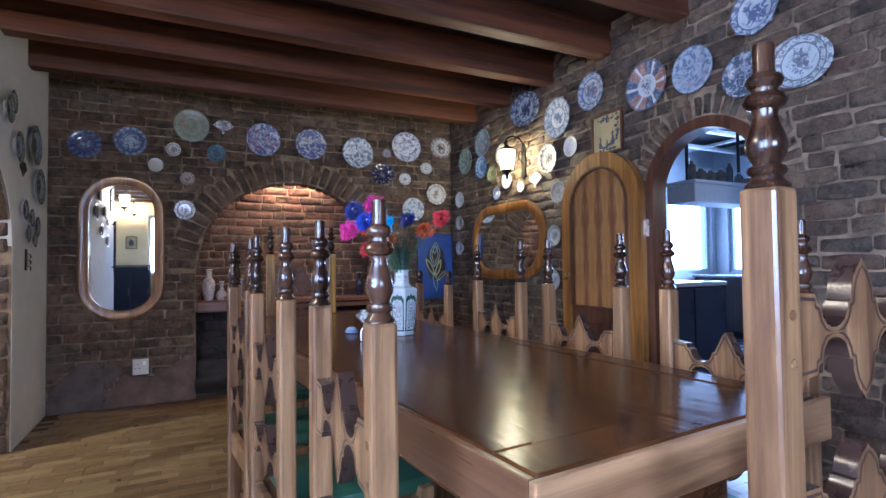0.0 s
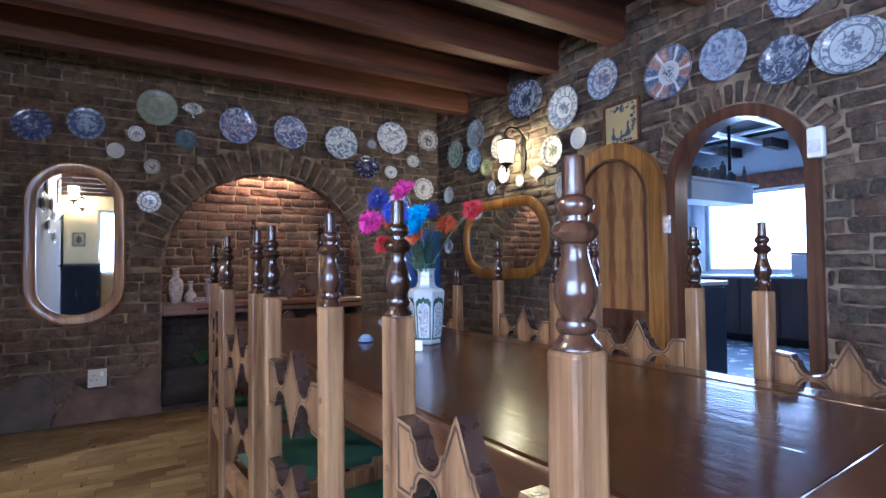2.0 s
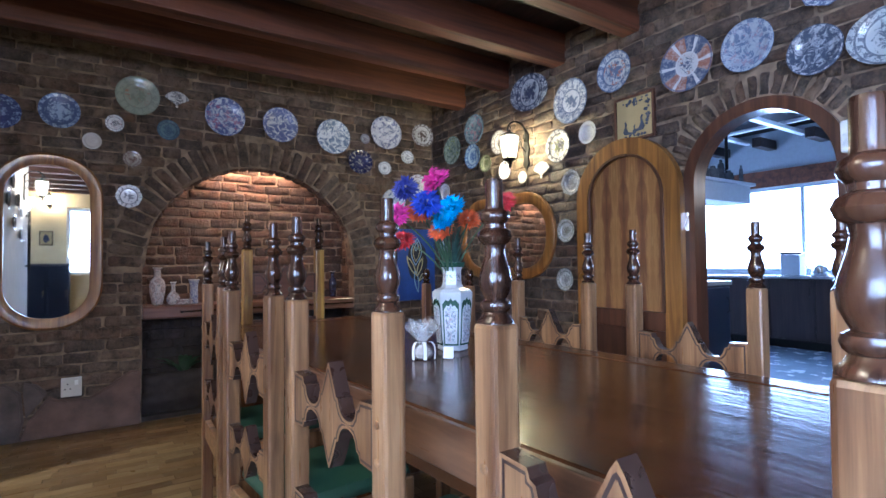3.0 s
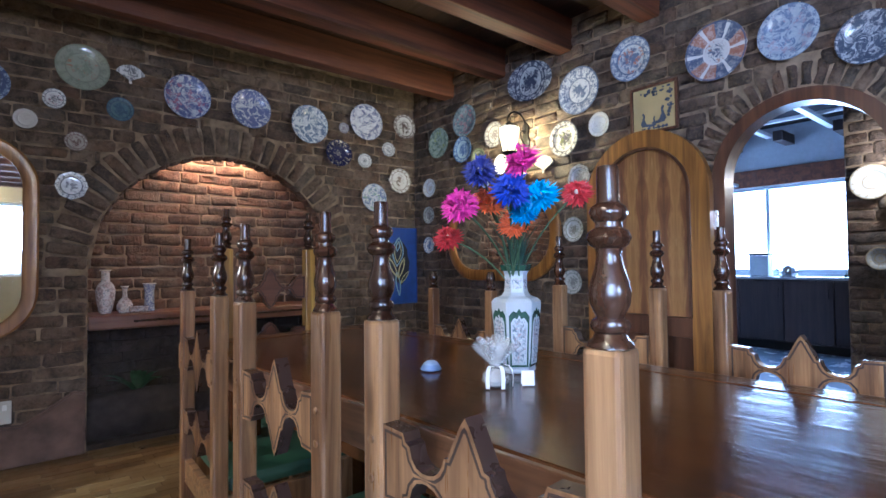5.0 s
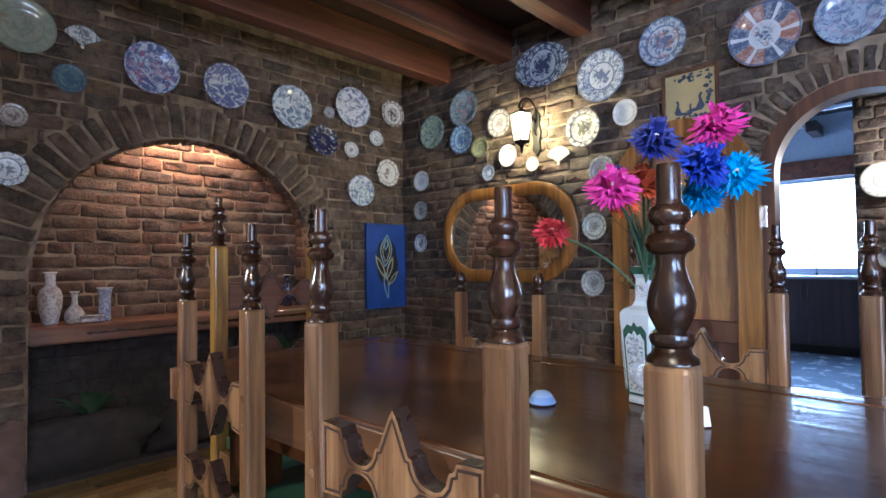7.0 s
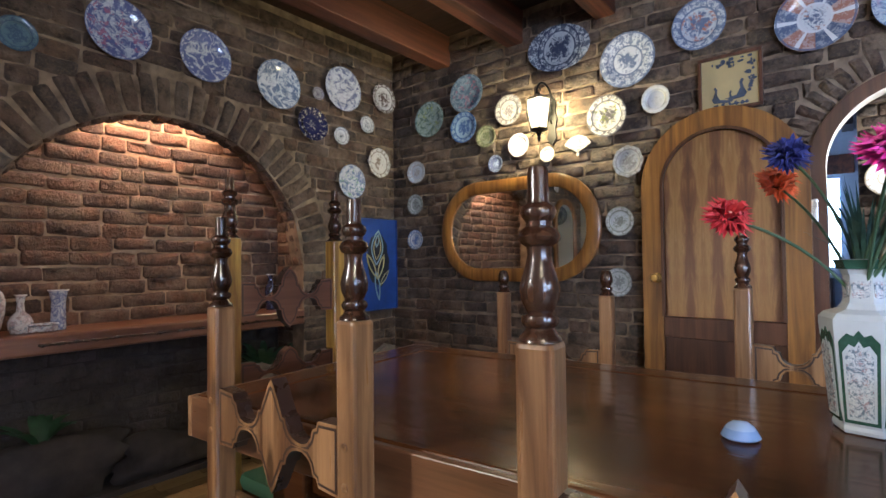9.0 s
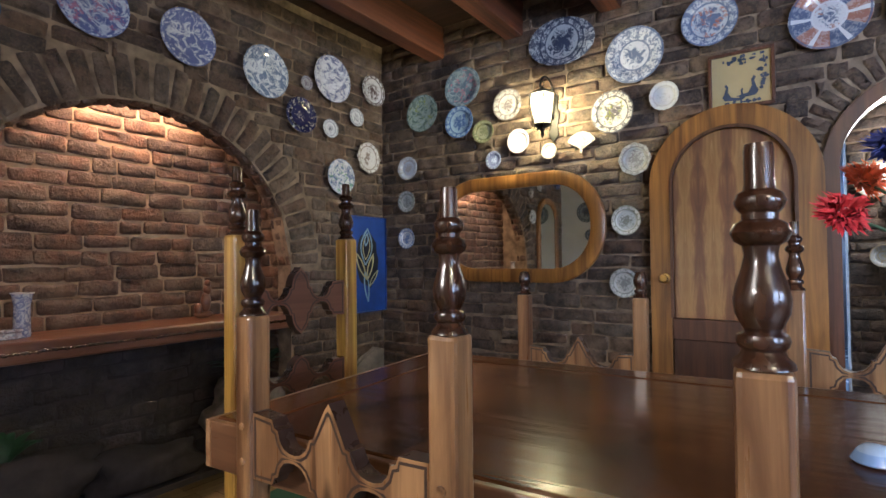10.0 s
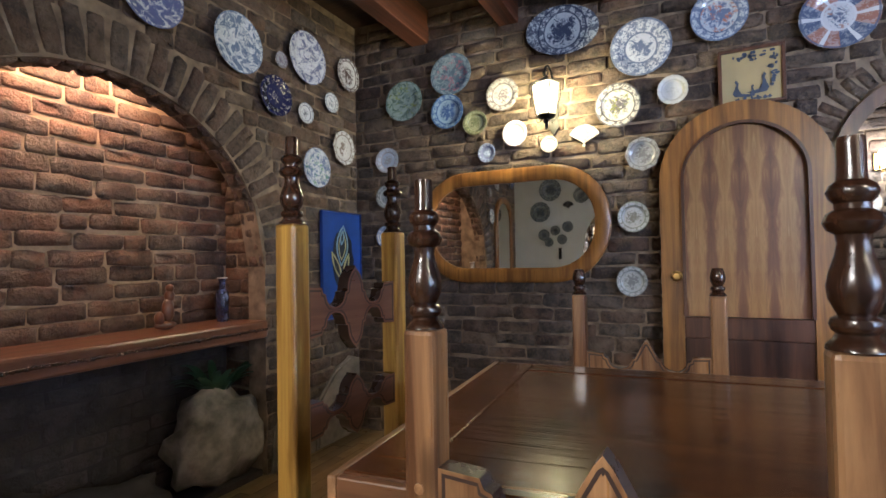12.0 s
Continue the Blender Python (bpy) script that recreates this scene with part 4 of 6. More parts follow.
north_plate(2.540, 1.655, 0.238, 0.234, "white plate with a blue and green bird", (0.66, 0.70, 0.74), (0.10, 0.16, 0.34), (0.12, 0.28, 0.14), 0, 0.35, 0.93)

east_plate(5.042, 2.105, 0.262, 0.252, "pale green plate with a bird", (0.30, 0.44, 0.40), (0.09, 0.16, 0.13), (0.24, 0.30, 0.08), 0, 0.35, 0.88)
east_plate(4.713, 2.220, 0.270, 0.254, "blue green plate with pink blossoms", (0.24, 0.36, 0.44), (0.08, 0.14, 0.22), (0.36, 0.16, 0.22), 0, 0.5, 0.86)
east_plate(4.741, 1.997, 0.215, 0.210, "bright blue plate with dark scrolls", (0.22, 0.42, 0.68), (0.03, 0.10, 0.34), None, 0, 0.5, 0.7)
east_plate(4.561, 1.905, 0.155, 0.142, "small olive green plate", (0.30, 0.32, 0.15), (0.13, 0.15, 0.06), None, 0, 0.4)
east_plate(4.389, 2.046, 0.195, 0.192, "pewter grey plate with a bright middle", (0.50, 0.48, 0.46), (0.16, 0.13, 0.14), None, 0, 0.45, 0.66)
east_plate(4.318, 1.812, 0.146, 0.148, "small white plate with pink cross sprigs", CHINA, (0.42, 0.30, 0.36), None, 0, 0.2)
east_plate(4.493, 1.720, 0.108, 0.112, "small blue plate with a white ring", (0.16, 0.20, 0.42), PALE, None, 0, 0.3)
east_plate(4.125, 1.728, 0.095, 0.092, "tiny plain white saucer", IVORY, (0.45, 0.36, 0.28), None, 0, 0.15)
fan_plate(pose(EW - 0.022, 3.937, 1.752, 0, 0, -90), 0.165, IVORY, (0.40, 0.30, 0.22))
east_plate(3.759, 1.890, 0.228, 0.231, "white plate with dark flowers", IVORY, (0.10, 0.09, 0.10), (0.22, 0.24, 0.06), 0, 0.4)
east_plate(3.496, 1.927, 0.140, 0.144, "small white shell-edged plate", (0.70, 0.68, 0.62), (0.50, 0.48, 0.42), None, 22, 0.15)
east_plate(3.645, 1.622, 0.172, 0.178, "scalloped glass plate with grey facets", (0.40, 0.40, 0.38), (0.20, 0.19, 0.18), None, 8, 0.45)
east_plate(3.696, 1.303, 0.155, 0.160, "pale plate with thin green sprigs", (0.50, 0.50, 0.44), (0.20, 0.20, 0.14), None, 0, 0.35)
east_plate(3.711, 0.972, 0.152, 0.156, "pale grey plate with a landscape", (0.46, 0.47, 0.42), (0.20, 0.21, 0.19), None, 0, 0.4)
east_plate(5.171, 1.743, 0.170, 0.158, "pale blue plate with a lace rim", (0.52, 0.62, 0.78), (0.40, 0.38, 0.36), None, 0, 0.25, 0.66)
east_plate(5.183, 1.511, 0.150, 0.148, "small mottled grey plate", (0.42, 0.46, 0.46), (0.18, 0.20, 0.20), None, 0, 0.4)
east_plate(5.186, 1.255, 0.145, 0.142, "small white plate with blue ships", CHINA, (0.10, 0.18, 0.40), None, 0, 0.5)
east_plate(4.041, 2.345, 0.400, 0.272, "large oval platter with dark blue flowers", (0.46, 0.53, 0.62), (0.025, 0.04, 0.10), None, 0, 0.62, 0.74, spin=-7)
east_plate(3.640, 2.172, 0.298, 0.298, "round plate with blue bands and a bird", (0.58, 0.62, 0.70), (0.10, 0.14, 0.26), None, 0, 0.5, 0.52)
east_plate(3.284, 2.258, 0.250, 0.255, BW + "small red flowers", (0.50, 0.56, 0.64), (0.09, 0.14, 0.28), (0.36, 0.14, 0.09), 0, 0.55, 0.66)
east_plate(2.818, 2.150, 0.300, 0.297, "large segmented plate in red, blue and white", (0.58, 0.58, 0.60), (0.08, 0.11, 0.20), (0.30, 0.15, 0.11), 0, 0.4, 0.42, 6)
east_plate(2.503, 2.135, 0.250, 0.254, BW + "a pale landscape", (0.36, 0.43, 0.54), (0.10, 0.15, 0.28), (0.30, 0.24, 0.30), 0, 0.4, 0.84)
east_plate(2.220, 2.012, 0.222, 0.220, "dark blue and grey plate with blossoms", (0.38, 0.42, 0.50), (0.04, 0.06, 0.11), None, 0, 0.6, 0.9)
east_plate(1.964, 1.985, 0.285, 0.232, "white oval platter with a flowered rim", (0.44, 0.50, 0.54), (0.10, 0.12, 0.17), None, 0, 0.42, 0.70, spin=-12)
east_plate(2.160, 2.302, 0.245, 0.235, "octagonal blue and white plate", (0.46, 0.52, 0.60), (0.07, 0.10, 0.22), None, 8, 0.55)
for y, z, w in ((4.973, 1.936, 0.27), (4.60, 1.850, 0.19), (5.10, 1.672, 0.25), (4.77, 1.480, 0.13), (5.06, 1.390, 0.14), (4.40, 2.03, 0.16), (4.50, 2.10, 0.14), (4.92, 1.44, 0.12), (4.84, 1.33, 0.12), (5.0, 1.30, 0.11)):
    west_plate(y, z, w, w, "grey blue patterned plate on the white wall", (0.34, 0.38, 0.40), (0.08, 0.10, 0.12), (0.10, 0.14, 0.24), 0, 0.5)
for y, z, w in ((3.25, 1.75, 0.2), (3.0, 1.95, 0.18), (2.85, 1.55, 0.16), (2.6, 1.8, 0.2), (2.35, 1.45, 0.15), (2.3, 1.7, 0.14)):
    west_plate(y, z, w, w, "dark patterned plate on the white wall", (0.40, 0.42, 0.42), (0.07, 0.08, 0.09), None, 0, 0.55)
fan_plate(pose(WW + 0.010, 4.76, 1.735, 0, 0, 90), 0.14, (0.03, 0.03, 0.035), (0.10, 0.09, 0.09))
keys = thing("key_hook", pose(WW, 4.87, 1.16), "black iron key hook on the white wall", "hook")
bm = boxed(0, 0.008, -0.018, 0.018, -0.07, 0.07, bevel=0.003)
part("back_plate", bm, M_IRON, keys)
for z in (-0.04, 0.0, 0.04):
    part("hook", tube(bmesh.new(), [(0.006, 0, z), (0.025, 0, z - 0.005), (0.03, 0, z - 0.02), (0.025, 0, z - 0.03)], 0.004, 6), M_IRON, keys)

# ---- pictures ----


def make_picture(m, w, h, border, label, frame_mat, ground, shapes):
    """A framed picture facing -y. shapes: (outline, material) laid on its ground."""
    t = thing("framed_picture", m, label, "picture")
    for x0, x1, z0, z1 in ((-w, w, h - border, h), (-w, w, -h, -h + border), (-w, -w + border, -h + border, h - border), (w - border, w, -h + border, h - border)):
        part("frame_bar", boxed(x0, x1, -0.022, 0, z0, z1, bevel=0.003 if border > 0.006 else 0.0), frame_mat, t)
    part("sheet", boxed(-w + border, w - border, -0.010, -0.004, -h + border, h - border), ground, t)
    for k, (outline, material) in enumerate(shapes):
        bm = slab(outline, 0.002)
        part("motif", bm, material, t).matrix_basis = pose(0, -0.0115 - 0.0022 * (k % 3), 0)
    return t


def blob(cx, cz, rx, rz, seed, n=14, rough=0.35):
    rng = random.Random(seed)
    return [(cx + rx * (1 + rng.uniform(-rough, rough)) * math.cos(2 * math.pi * i / n), cz + rz * (1 + rng.uniform(-rough, rough)) * math.sin(2 * math.pi * i / n)) for i in range(n)]


M_INK = plain("blue_black_ink", (0.045, 0.060, 0.10), 0.6, vary=0.3)
M_CANVAS = plain("cream_paper", (0.40, 0.31, 0.14), 0.6, vary=0.08, scale=9)
bird = lambda x, z, s, f=1: [(x + f * s * a, z + s * b) for a, b in ((-.9, -.45), (-.2, -.30), (.0, .1), (-.04, .5), (.10, .72), (.22, .60), (.12, .42), (.22, .05), (.36, -.25), (.2, -.5), (-.3, -.55))]
peacocks = [(bird(-0.055, -0.06, 0.065, -1), M_INK), (bird(0.045, -0.045, 0.075), M_INK), (bird(0.0, -0.075, 0.045), M_INK)]
rng = random.Random(31)
for cx, cz, sx, sz, count in ((0.02, 0.10, 0.075, 0.014, 16), (0.09, 0.06, 0.018, 0.035, 12), (0.02, -0.108, 0.08, 0.010, 14), (-0.03, 0.085, 0.05, 0.012, 8), (0.095, -0.02, 0.014, 0.04, 9)):
    for k in range(count):
        x, z = max(-0.105, min(0.105, cx + rng.uniform(-sx, sx))), max(-0.108, min(0.108, cz + rng.uniform(-sz, sz)))
        peacocks.append((blob(x, z, rng.uniform(.004, .011), rng.uniform(.004, .009), rng.random(), 7, 0.3), M_INK))
make_picture(pose(EW - 0.012, 3.157, 1.944, 0, 0, -90), 0.138, 0.137, 0.016, "square cream picture of dark birds in a wooden frame", M_FRAME_DARK, M_CANVAS, peacocks)
M_BLUEPAINT = plain("blue_painted_board", (0.020, 0.055, 0.24), 0.45, vary=0.25, scale=8)
M_OCHRE = plain("pale_ochre_paint", (0.42, 0.38, 0.18), 0.5, vary=0.2)
M_PALEBLUE = plain("pale_blue_paint", (0.22, 0.34, 0.42), 0.5, vary=0.2)
M_BLACKPAINT = plain("black_paint", (0.012, 0.014, 0.022), 0.5)
leafy = lambda x, z, w, h, a: [(x + w * math.sin(math.pi * t) * s * math.cos(a) + h * (t - .5) * math.sin(a), z + h * (t - .5) * math.cos(a) - w * math.sin(math.pi * t) * s * math.sin(a)) for s, ts in ((1, [i / 9 for i in range(10)]), (-1, [1 - i / 9 for i in range(1, 9)])) for t in ts]
motifs = [(blob(0.01, 0.03, 0.105, 0.19, 2, 20, 0.08), M_BLACKPAINT)]
board = make_picture(pose(2.780, N - 0.020, 1.080), 0.198, 0.330, 0.005, "deep blue painted board with pale abstract leaves", M_BLUEPAINT, M_BLUEPAINT, motifs)
for x, z, w, h, a, r, material in ((0.0, 0.12, 0.055, 0.25, 0.1, 0.006, M_PALEBLUE), (0.0, 0.12, 0.034, 0.18, 0.1, 0.004, M_OCHRE), (-0.055, -0.01, 0.022, 0.20, -0.5, 0.006, M_OCHRE), (0.035, -0.02, 0.020, 0.19, 0.35, 0.006, M_OCHRE), (0.0, -0.15, 0.020, 0.22, -0.15, 0.005, M_PALEBLUE), (0.07, -0.10, 0.014, 0.14, 0.7, 0.004, M_OCHRE), (0.0, 0.17, 0.016, 0.09, 0.2, 0.005, M_PALEBLUE)):
    pts = leafy(x, z, w, h, a)
    part("brush_line", tube(bmesh.new(), [(p, -0.0125, q) for p, q in pts + pts[:1]], r, 6), material, board)

# ---- small fixtures ----
socket = thing("wall_socket", pose(0.167, N - 0.018, 0.308), "white square wall socket", "socket")
part("cover", boxed(-0.056, 0.056, -0.010, 0, -0.062, 0.062, bevel=0.004), plain("aged_white_plastic", (0.56, 0.54, 0.50), 0.4, vary=0.04), socket)
part("rocker", boxed(0.016, 0.036, -0.014, -0.009, 0.012, 0.042, bevel=0.002), M_WHITE, socket)
for dx, dz in ((-0.02, 0.02), (-0.034, -0.012), (-0.006, -0.012)):
    part("pin_hole", boxed(dx - 0.004, dx + 0.004, -0.0105, -0.009, dz - 0.004, dz + 0.004), M_BLACKPAINT, socket)
alarm = thing("motion_sensor", pose(EW - 0.018, 2.099, 1.605, 0, 0, -90), "white plastic motion sensor on the brick wall", "sensor")
part("housing", smooth(boxed(-0.033, 0.033, -0.042, 0, -0.068, 0.068, bevel=0.010)), M_WHITE, alarm)
part("lens", boxed(-0.024, 0.024, -0.044, -0.041, -0.045, 0.010, bevel=0.001), plain("milky_lens", (0.66, 0.66, 0.64), 0.3), alarm)


def make_lantern(m, label):
    """Wall lantern; the wall is at y = 0 and it hangs towards -y."""
    t = thing("wall_lantern", m, label, "lamp")
    back = [(0.0, 0.15), (0.03, 0.11), (0.022, 0.06), (0.034, 0.0), (0.022, -0.06), (0.03, -0.11), (0, -0.15), (-0.03, -0.11), (-0.022, -0.06), (-0.034, 0.0), (-0.022, 0.06), (-0.03, 0.11)]
    part("wall_plate_iron", slab(back, 0.010), M_IRON, t, "scrolled black iron back plate").matrix_basis = pose(0, -0.006, 0)
    arm = [(0, -0.008, 0.07)] + [(0, -0.10 - 0.09 * math.cos(a), 0.12 + 0.08 * math.sin(a)) for a in (math.pi * 0.9 * (1 - i / 10) for i in range(11))]
    part("arm", tube(bmesh.new(), arm, 0.006), M_IRON, t)
    part("scroll", tube(bmesh.new(), [(0, -0.01, -0.02), (0, -0.05, 0.02), (0, -0.06, 0.06), (0, -0.035, 0.085), (0, -0.018, 0.06)], 0.005), M_IRON, t)
    c = (0, -0.17, 0)
    part("ring", tube(bmesh.new(), [(0.014 * math.cos(a), c[1], 0.142 + 0.014 * math.sin(a)) for a in (2 * math.pi * i / 12 for i in range(13))], 0.003, 6), M_IRON, t)
    part("cap", lathe([(0, 0.128), (0.010, 0.126), (0.014, 0.116), (0.034, 0.106), (0.075, 0.086), (0.080, 0.082), (0.0, 0.080)], 6, at=c), M_IRON, t)
    for i in range(6):
        a, b = math.pi * i / 3, math.pi * (i + 1) / 3
        p = lambda q, r, z: (r * math.cos(q), c[1] + r * math.sin(q), z)
        part("bar", tube(bmesh.new(), [p(a, 0.073, 0.082), p(a, 0.078, 0.02), p(a, 0.050, -0.085)], 0.0028, 6), M_IRON, t)
        bm = bmesh.new()
        hexa(bm, [p(a, 0.048, -0.083), p(b, 0.048, -0.083), p(b, 0.046, -0.083), p(a, 0.046, -0.083), p(a, 0.072, 0.080), p(b, 0.072, 0.080), p(b, 0.070, 0.080), p(a, 0.070, 0.080)])
        bmesh.ops.recalc_face_normals(bm, faces=bm.faces[:])
        pane = part("pane", bm, M_LANTERN_GLASS, t)
        pane.visible_shadow = False
        part("scroll", tube(bmesh.new(), [p(a, 0.043, -0.085), p(a, 0.055, -0.10), p(a, 0.045, -0.115), p(a, 0.020, -0.105)], 0.0025, 5), M_IRON, t)
    part("base", lathe([(0, -0.082), (0.052, -0.083), (0.046, -0.092), (0.018, -0.104), (0.008, -0.125), (0.011, -0.135), (0.006, -0.150), (0.0, -0.160)], 12, at=c), M_IRON, t)
    part("candle", lathe([(0.0, -0.052), (0.011, -0.052), (0.011, -0.08), (0, -0.08)], 12, at=c), M_WHITE, t)
    bulb = part("bulb", lathe([(0, 0.072), (0.016, 0.064), (0.030, 0.040), (0.036, 0.010), (0.026, -0.030), (0.012, -0.050), (0, -0.050)], 16, at=c), M_BULB, t, "glowing bulb")
    bulb.visible_shadow = False
    return t


make_lantern(pose(EW - 0.012, LANTERN[1], LANTERN[2], 0, 0, -90), "lit black iron wall lantern with glass panes")
make_lantern(pose(WW + 0.002, 1.95, 2.02, 0, 0, 90), "lit black iron lantern on the white wall")
make_lantern(pose(-0.50, SW + 0.002, 2.30, 0, 0, 180), "lit black iron lantern on the cream wall")
rod = thing("iron_rod", pose(WW, 1.72, 1.05), "long black iron rod hung on the white wall", "rod")
part("bar", tube(bmesh.new(), [(0.035, 0, 0), (0.035, 0, 0.72)], 0.016), M_IRON, rod)
for z in (0.06, 0.66):
    part("bracket", boxed(0, 0.036, -0.010, 0.010, z - 0.01, z + 0.01, bevel=0.002), M_IRON, rod)

# ---- on the table ----
VX, VY = 1.322, 2.688
vase = thing("porcelain_vase", pose(VX, VY, TH + 0.002, 0, 0, 20), "hexagonal porcelain vase with green and blue panels", "vase")
M_VASE = plain("white_porcelain", (0.42, 0.46, 0.48), 0.12, vary=0.05)
M_VASE_GREEN = plain("dark_green_glaze", (0.030, 0.075, 0.050), 0.2, vary=0.2, scale=60)
M_VASE_BLUE = china("vase_panel_glaze", 0.03, (0.54, 0.59, 0.62), (0.10, 0.15, 0.20), (0.30, 0.20, 0.20), 3.0, 1.0, 0.30)
prof = [(0.0, 0.0), (0.050, 0.0), (0.052, 0.006), (0.050, 0.012), (0.056, 0.04), (0.068, 0.180), (0.068, 0.190), (0.060, 0.199), (0.040, 0.206), (0.033, 0.216), (0.030, 0.238), (0.031, 0.264), (0.040, 0.285), (0.043, 0.290), (0.038, 0.291), (0.026, 0.268), (0.026, 0.20), (0.0, 0.19)]
part("body", smooth(lathe(prof, 6), 15), M_VASE, vase)
for i in range(6):
    a = radians(60 * i + 30)
    for k, (w, z0, z1, out, material) in enumerate(((0.0275, 0.018, 0.174, 0.002, M_VASE_GREEN), (0.0225, 0.024, 0.156, 0.0032, M_VASE), (0.0185, 0.029, 0.150, 0.0044, M_VASE_BLUE))):
        bm = bmesh.new()
        top = [(-w, z1 - 0.02), (-w * 0.6, z1 - 0.006), (-w * 0.25, z1 - 0.010), (0, z1), (w * 0.25, z1 - 0.010), (w * 0.6, z1 - 0.006), (w, z1 - 0.02)]
        pts = [(-w * 0.86, z0), *top, (w * 0.86, z0)]
        rad = lambda z: (0.0565 + (z - 0.04) / 0.13 * 0.010 if z > 0.04 else 0.0525 + (z - 0.012) * 0.14) * math.cos(radians(30)) + out
        f = bm.faces.new([bm.verts.new((rad(z) * math.cos(a) - x * math.sin(a), rad(z) * math.sin(a) + x * math.cos(a), z)) for x, z in pts])
        r = bmesh.ops.extrude_face_region(bm, geom=[f])
        for v in r["geom"]:
            if isinstance(v, bmesh.types.BMVert):
                v.co.x -= 0.004 * math.cos(a)
                v.co.y -= 0.004 * math.sin(a)
        bmesh.ops.recalc_face_normals(bm, faces=bm.faces[:])
        part("panel", bm, material, vase, ("green border", "white border", "painted panel")[k])
for i in range(6):
    a = radians(60 * i + 30)
    bm = slab([(-0.012, -0.014), (-0.014, 0.010), (-0.005, 0.014), (0.006, 0.012), (0.013, 0.014), (0.011, -0.012), (0.002, -0.016)], 0.0016)
    part("panel", bm, M_VASE_BLUE, vase, "painted neck panel").matrix_basis = Matrix.Rotation(a, 4, "Z") @ pose(0.0272, 0, 0.240, 0, 0, 90)
part("collar", lathe([(0.0395, 0.274), (0.0425, 0.285), (0.0455, 0.290), (0.0415, 0.2835), (0.0385, 0.274)], 6), M_VASE_GREEN, vase)

PINK, NAVY, SKY, ORANGE, SCARLET, ROYAL = (0.62, 0.035, 0.30), (0.022, 0.030, 0.20), (0.02, 0.30, 0.62), (0.68, 0.13, 0.03), (0.50, 0.03, 0.04), (0.02, 0.05, 0.40)
M_STEM = plain("green_stem", (0.05, 0.10, 0.05), 0.6, vary=0.3)
M_EYE = plain("pale_flower_eye", (0.62, 0.58, 0.50), 0.6)
PETALS = {}


def make_flower(x, y, z, r, colour, seed, toward=(0.25, 2.0, 1.3)):
    rng = random.Random(seed)
    t = thing("artificial_flower", pose(VX, VY, TH + 0.27), "artificial %s gerbera on a long stem" % colour[0], "flower", "flowers in the vase")
    if colour[0] not in PETALS:
        PETALS[colour[0]] = plain(colour[0].replace(" ", "_") + "_petal", colour[1], 0.6, vary=0.3, scale=60)
    c = Vector((x - VX, y - VY, z - TH - 0.27))
    n = (Vector(toward) - Vector((x, y, z))).normalized() * 0.65 + Vector((0, 0, 0.55)) + Vector((rng.uniform(-.4, .4), rng.uniform(-.4, .4), 0))
    turn = n.to_track_quat("Z", "Y").to_matrix().to_4x4()
    bm = bmesh.new()
    for ring, (count, ln, up) in enumerate(((32, 1.0, 0.10), (30, 0.88, 0.28), (24, 0.66, 0.50), (14, 0.42, 0.55))):
        for i in range(count):
            a = 2 * math.pi * (i + rng.uniform(-.3, .3)) / count
            l = r * ln * rng.uniform(0.85, 1.08)
            u = up * r * rng.uniform(0.5, 1.4)
            w = r * 0.092
            d = Vector((math.cos(a), math.sin(a), 0))
            s = Vector((-math.sin(a), math.cos(a), 0))
            pts = [d * r * 0.12 - s * w * 0.4, d * r * 0.12 + s * w * 0.4, d * l * 0.65 + s * w + Vector((0, 0, u)), d * l + Vector((0, 0, u * rng.uniform(0.5, 1.2))), d * l * 0.65 - s * w + Vector((0, 0, u))]
            lift = Vector((0, 0, -0.0025 * (3 - ring)))
            v = [bm.verts.new(q + lift) for q in pts]
            m2 = bm.verts.new(d * l * 0.6 + Vector((0, 0, u - 0.003)) + lift)
            for k in range(5):
                bm.faces.new((v[k], v[(k + 1) % 5], m2))
    part("petals", bm, PETALS[colour[0]], t).matrix_basis = Matrix.Translation(c) @ turn
    part("eye", lathe([(0, 0.010), (r * 0.10, 0.008), (r * 0.15, 0.002), (r * 0.13, -0.004), (0, -0.006)], 12), M_EYE, t).matrix_basis = Matrix.Translation(c) @ turn @ pose(0, 0, r * 0.08)
    part("calyx", lathe([(0, -0.012), (r * 0.07, -0.011), (r * 0.16, -0.003), (0, -0.002)], 10), M_STEM, t).matrix_basis = Matrix.Translation(c) @ turn @ pose(0, 0, -0.006)
    root = Vector((rng.uniform(-.012, .012), rng.uniform(-.012, .012), -0.05))
    mid = Vector((root.x + c.x * 0.35, root.y + c.y * 0.35, c.z * 0.6))
    pts = [root.lerp(mid, k).lerp(mid.lerp(c - n * 0.004, k), k) for k in (i / 8 for i in range(9))]
    part("stem", tube(bmesh.new(), pts, 0.0028, 6), M_STEM, t)


for k, (x, y, z, r, colour) in enumerate((
        (1.132, 2.489, 1.325, 0.052, ("bright pink", PINK)), (1.080, 2.571, 1.309, 0.046, ("navy blue", NAVY)), (1.114, 2.508, 1.262, 0.054, ("royal blue", ROYAL)),
        (1.175, 2.470, 1.248, 0.050, ("sky blue", SKY)), (1.190, 2.535, 1.222, 0.046, ("sky blue", SKY)), (1.089, 2.652, 1.236, 0.056, ("bright pink", PINK)),
        (1.150, 2.620, 1.248, 0.050, ("orange", ORANGE)), (1.240, 2.880, 1.172, 0.050, ("scarlet", SCARLET)), (1.500, 2.830, 1.255, 0.052, ("orange", ORANGE)),
        (1.460, 2.580, 1.290, 0.050, ("scarlet", SCARLET)), (1.22, 2.60, 1.195, 0.045, ("orange", ORANGE)), (1.40, 2.80, 1.30, 0.048, ("navy blue", NAVY)))):
    make_flower(x, y, z, r, colour, 40 + k)
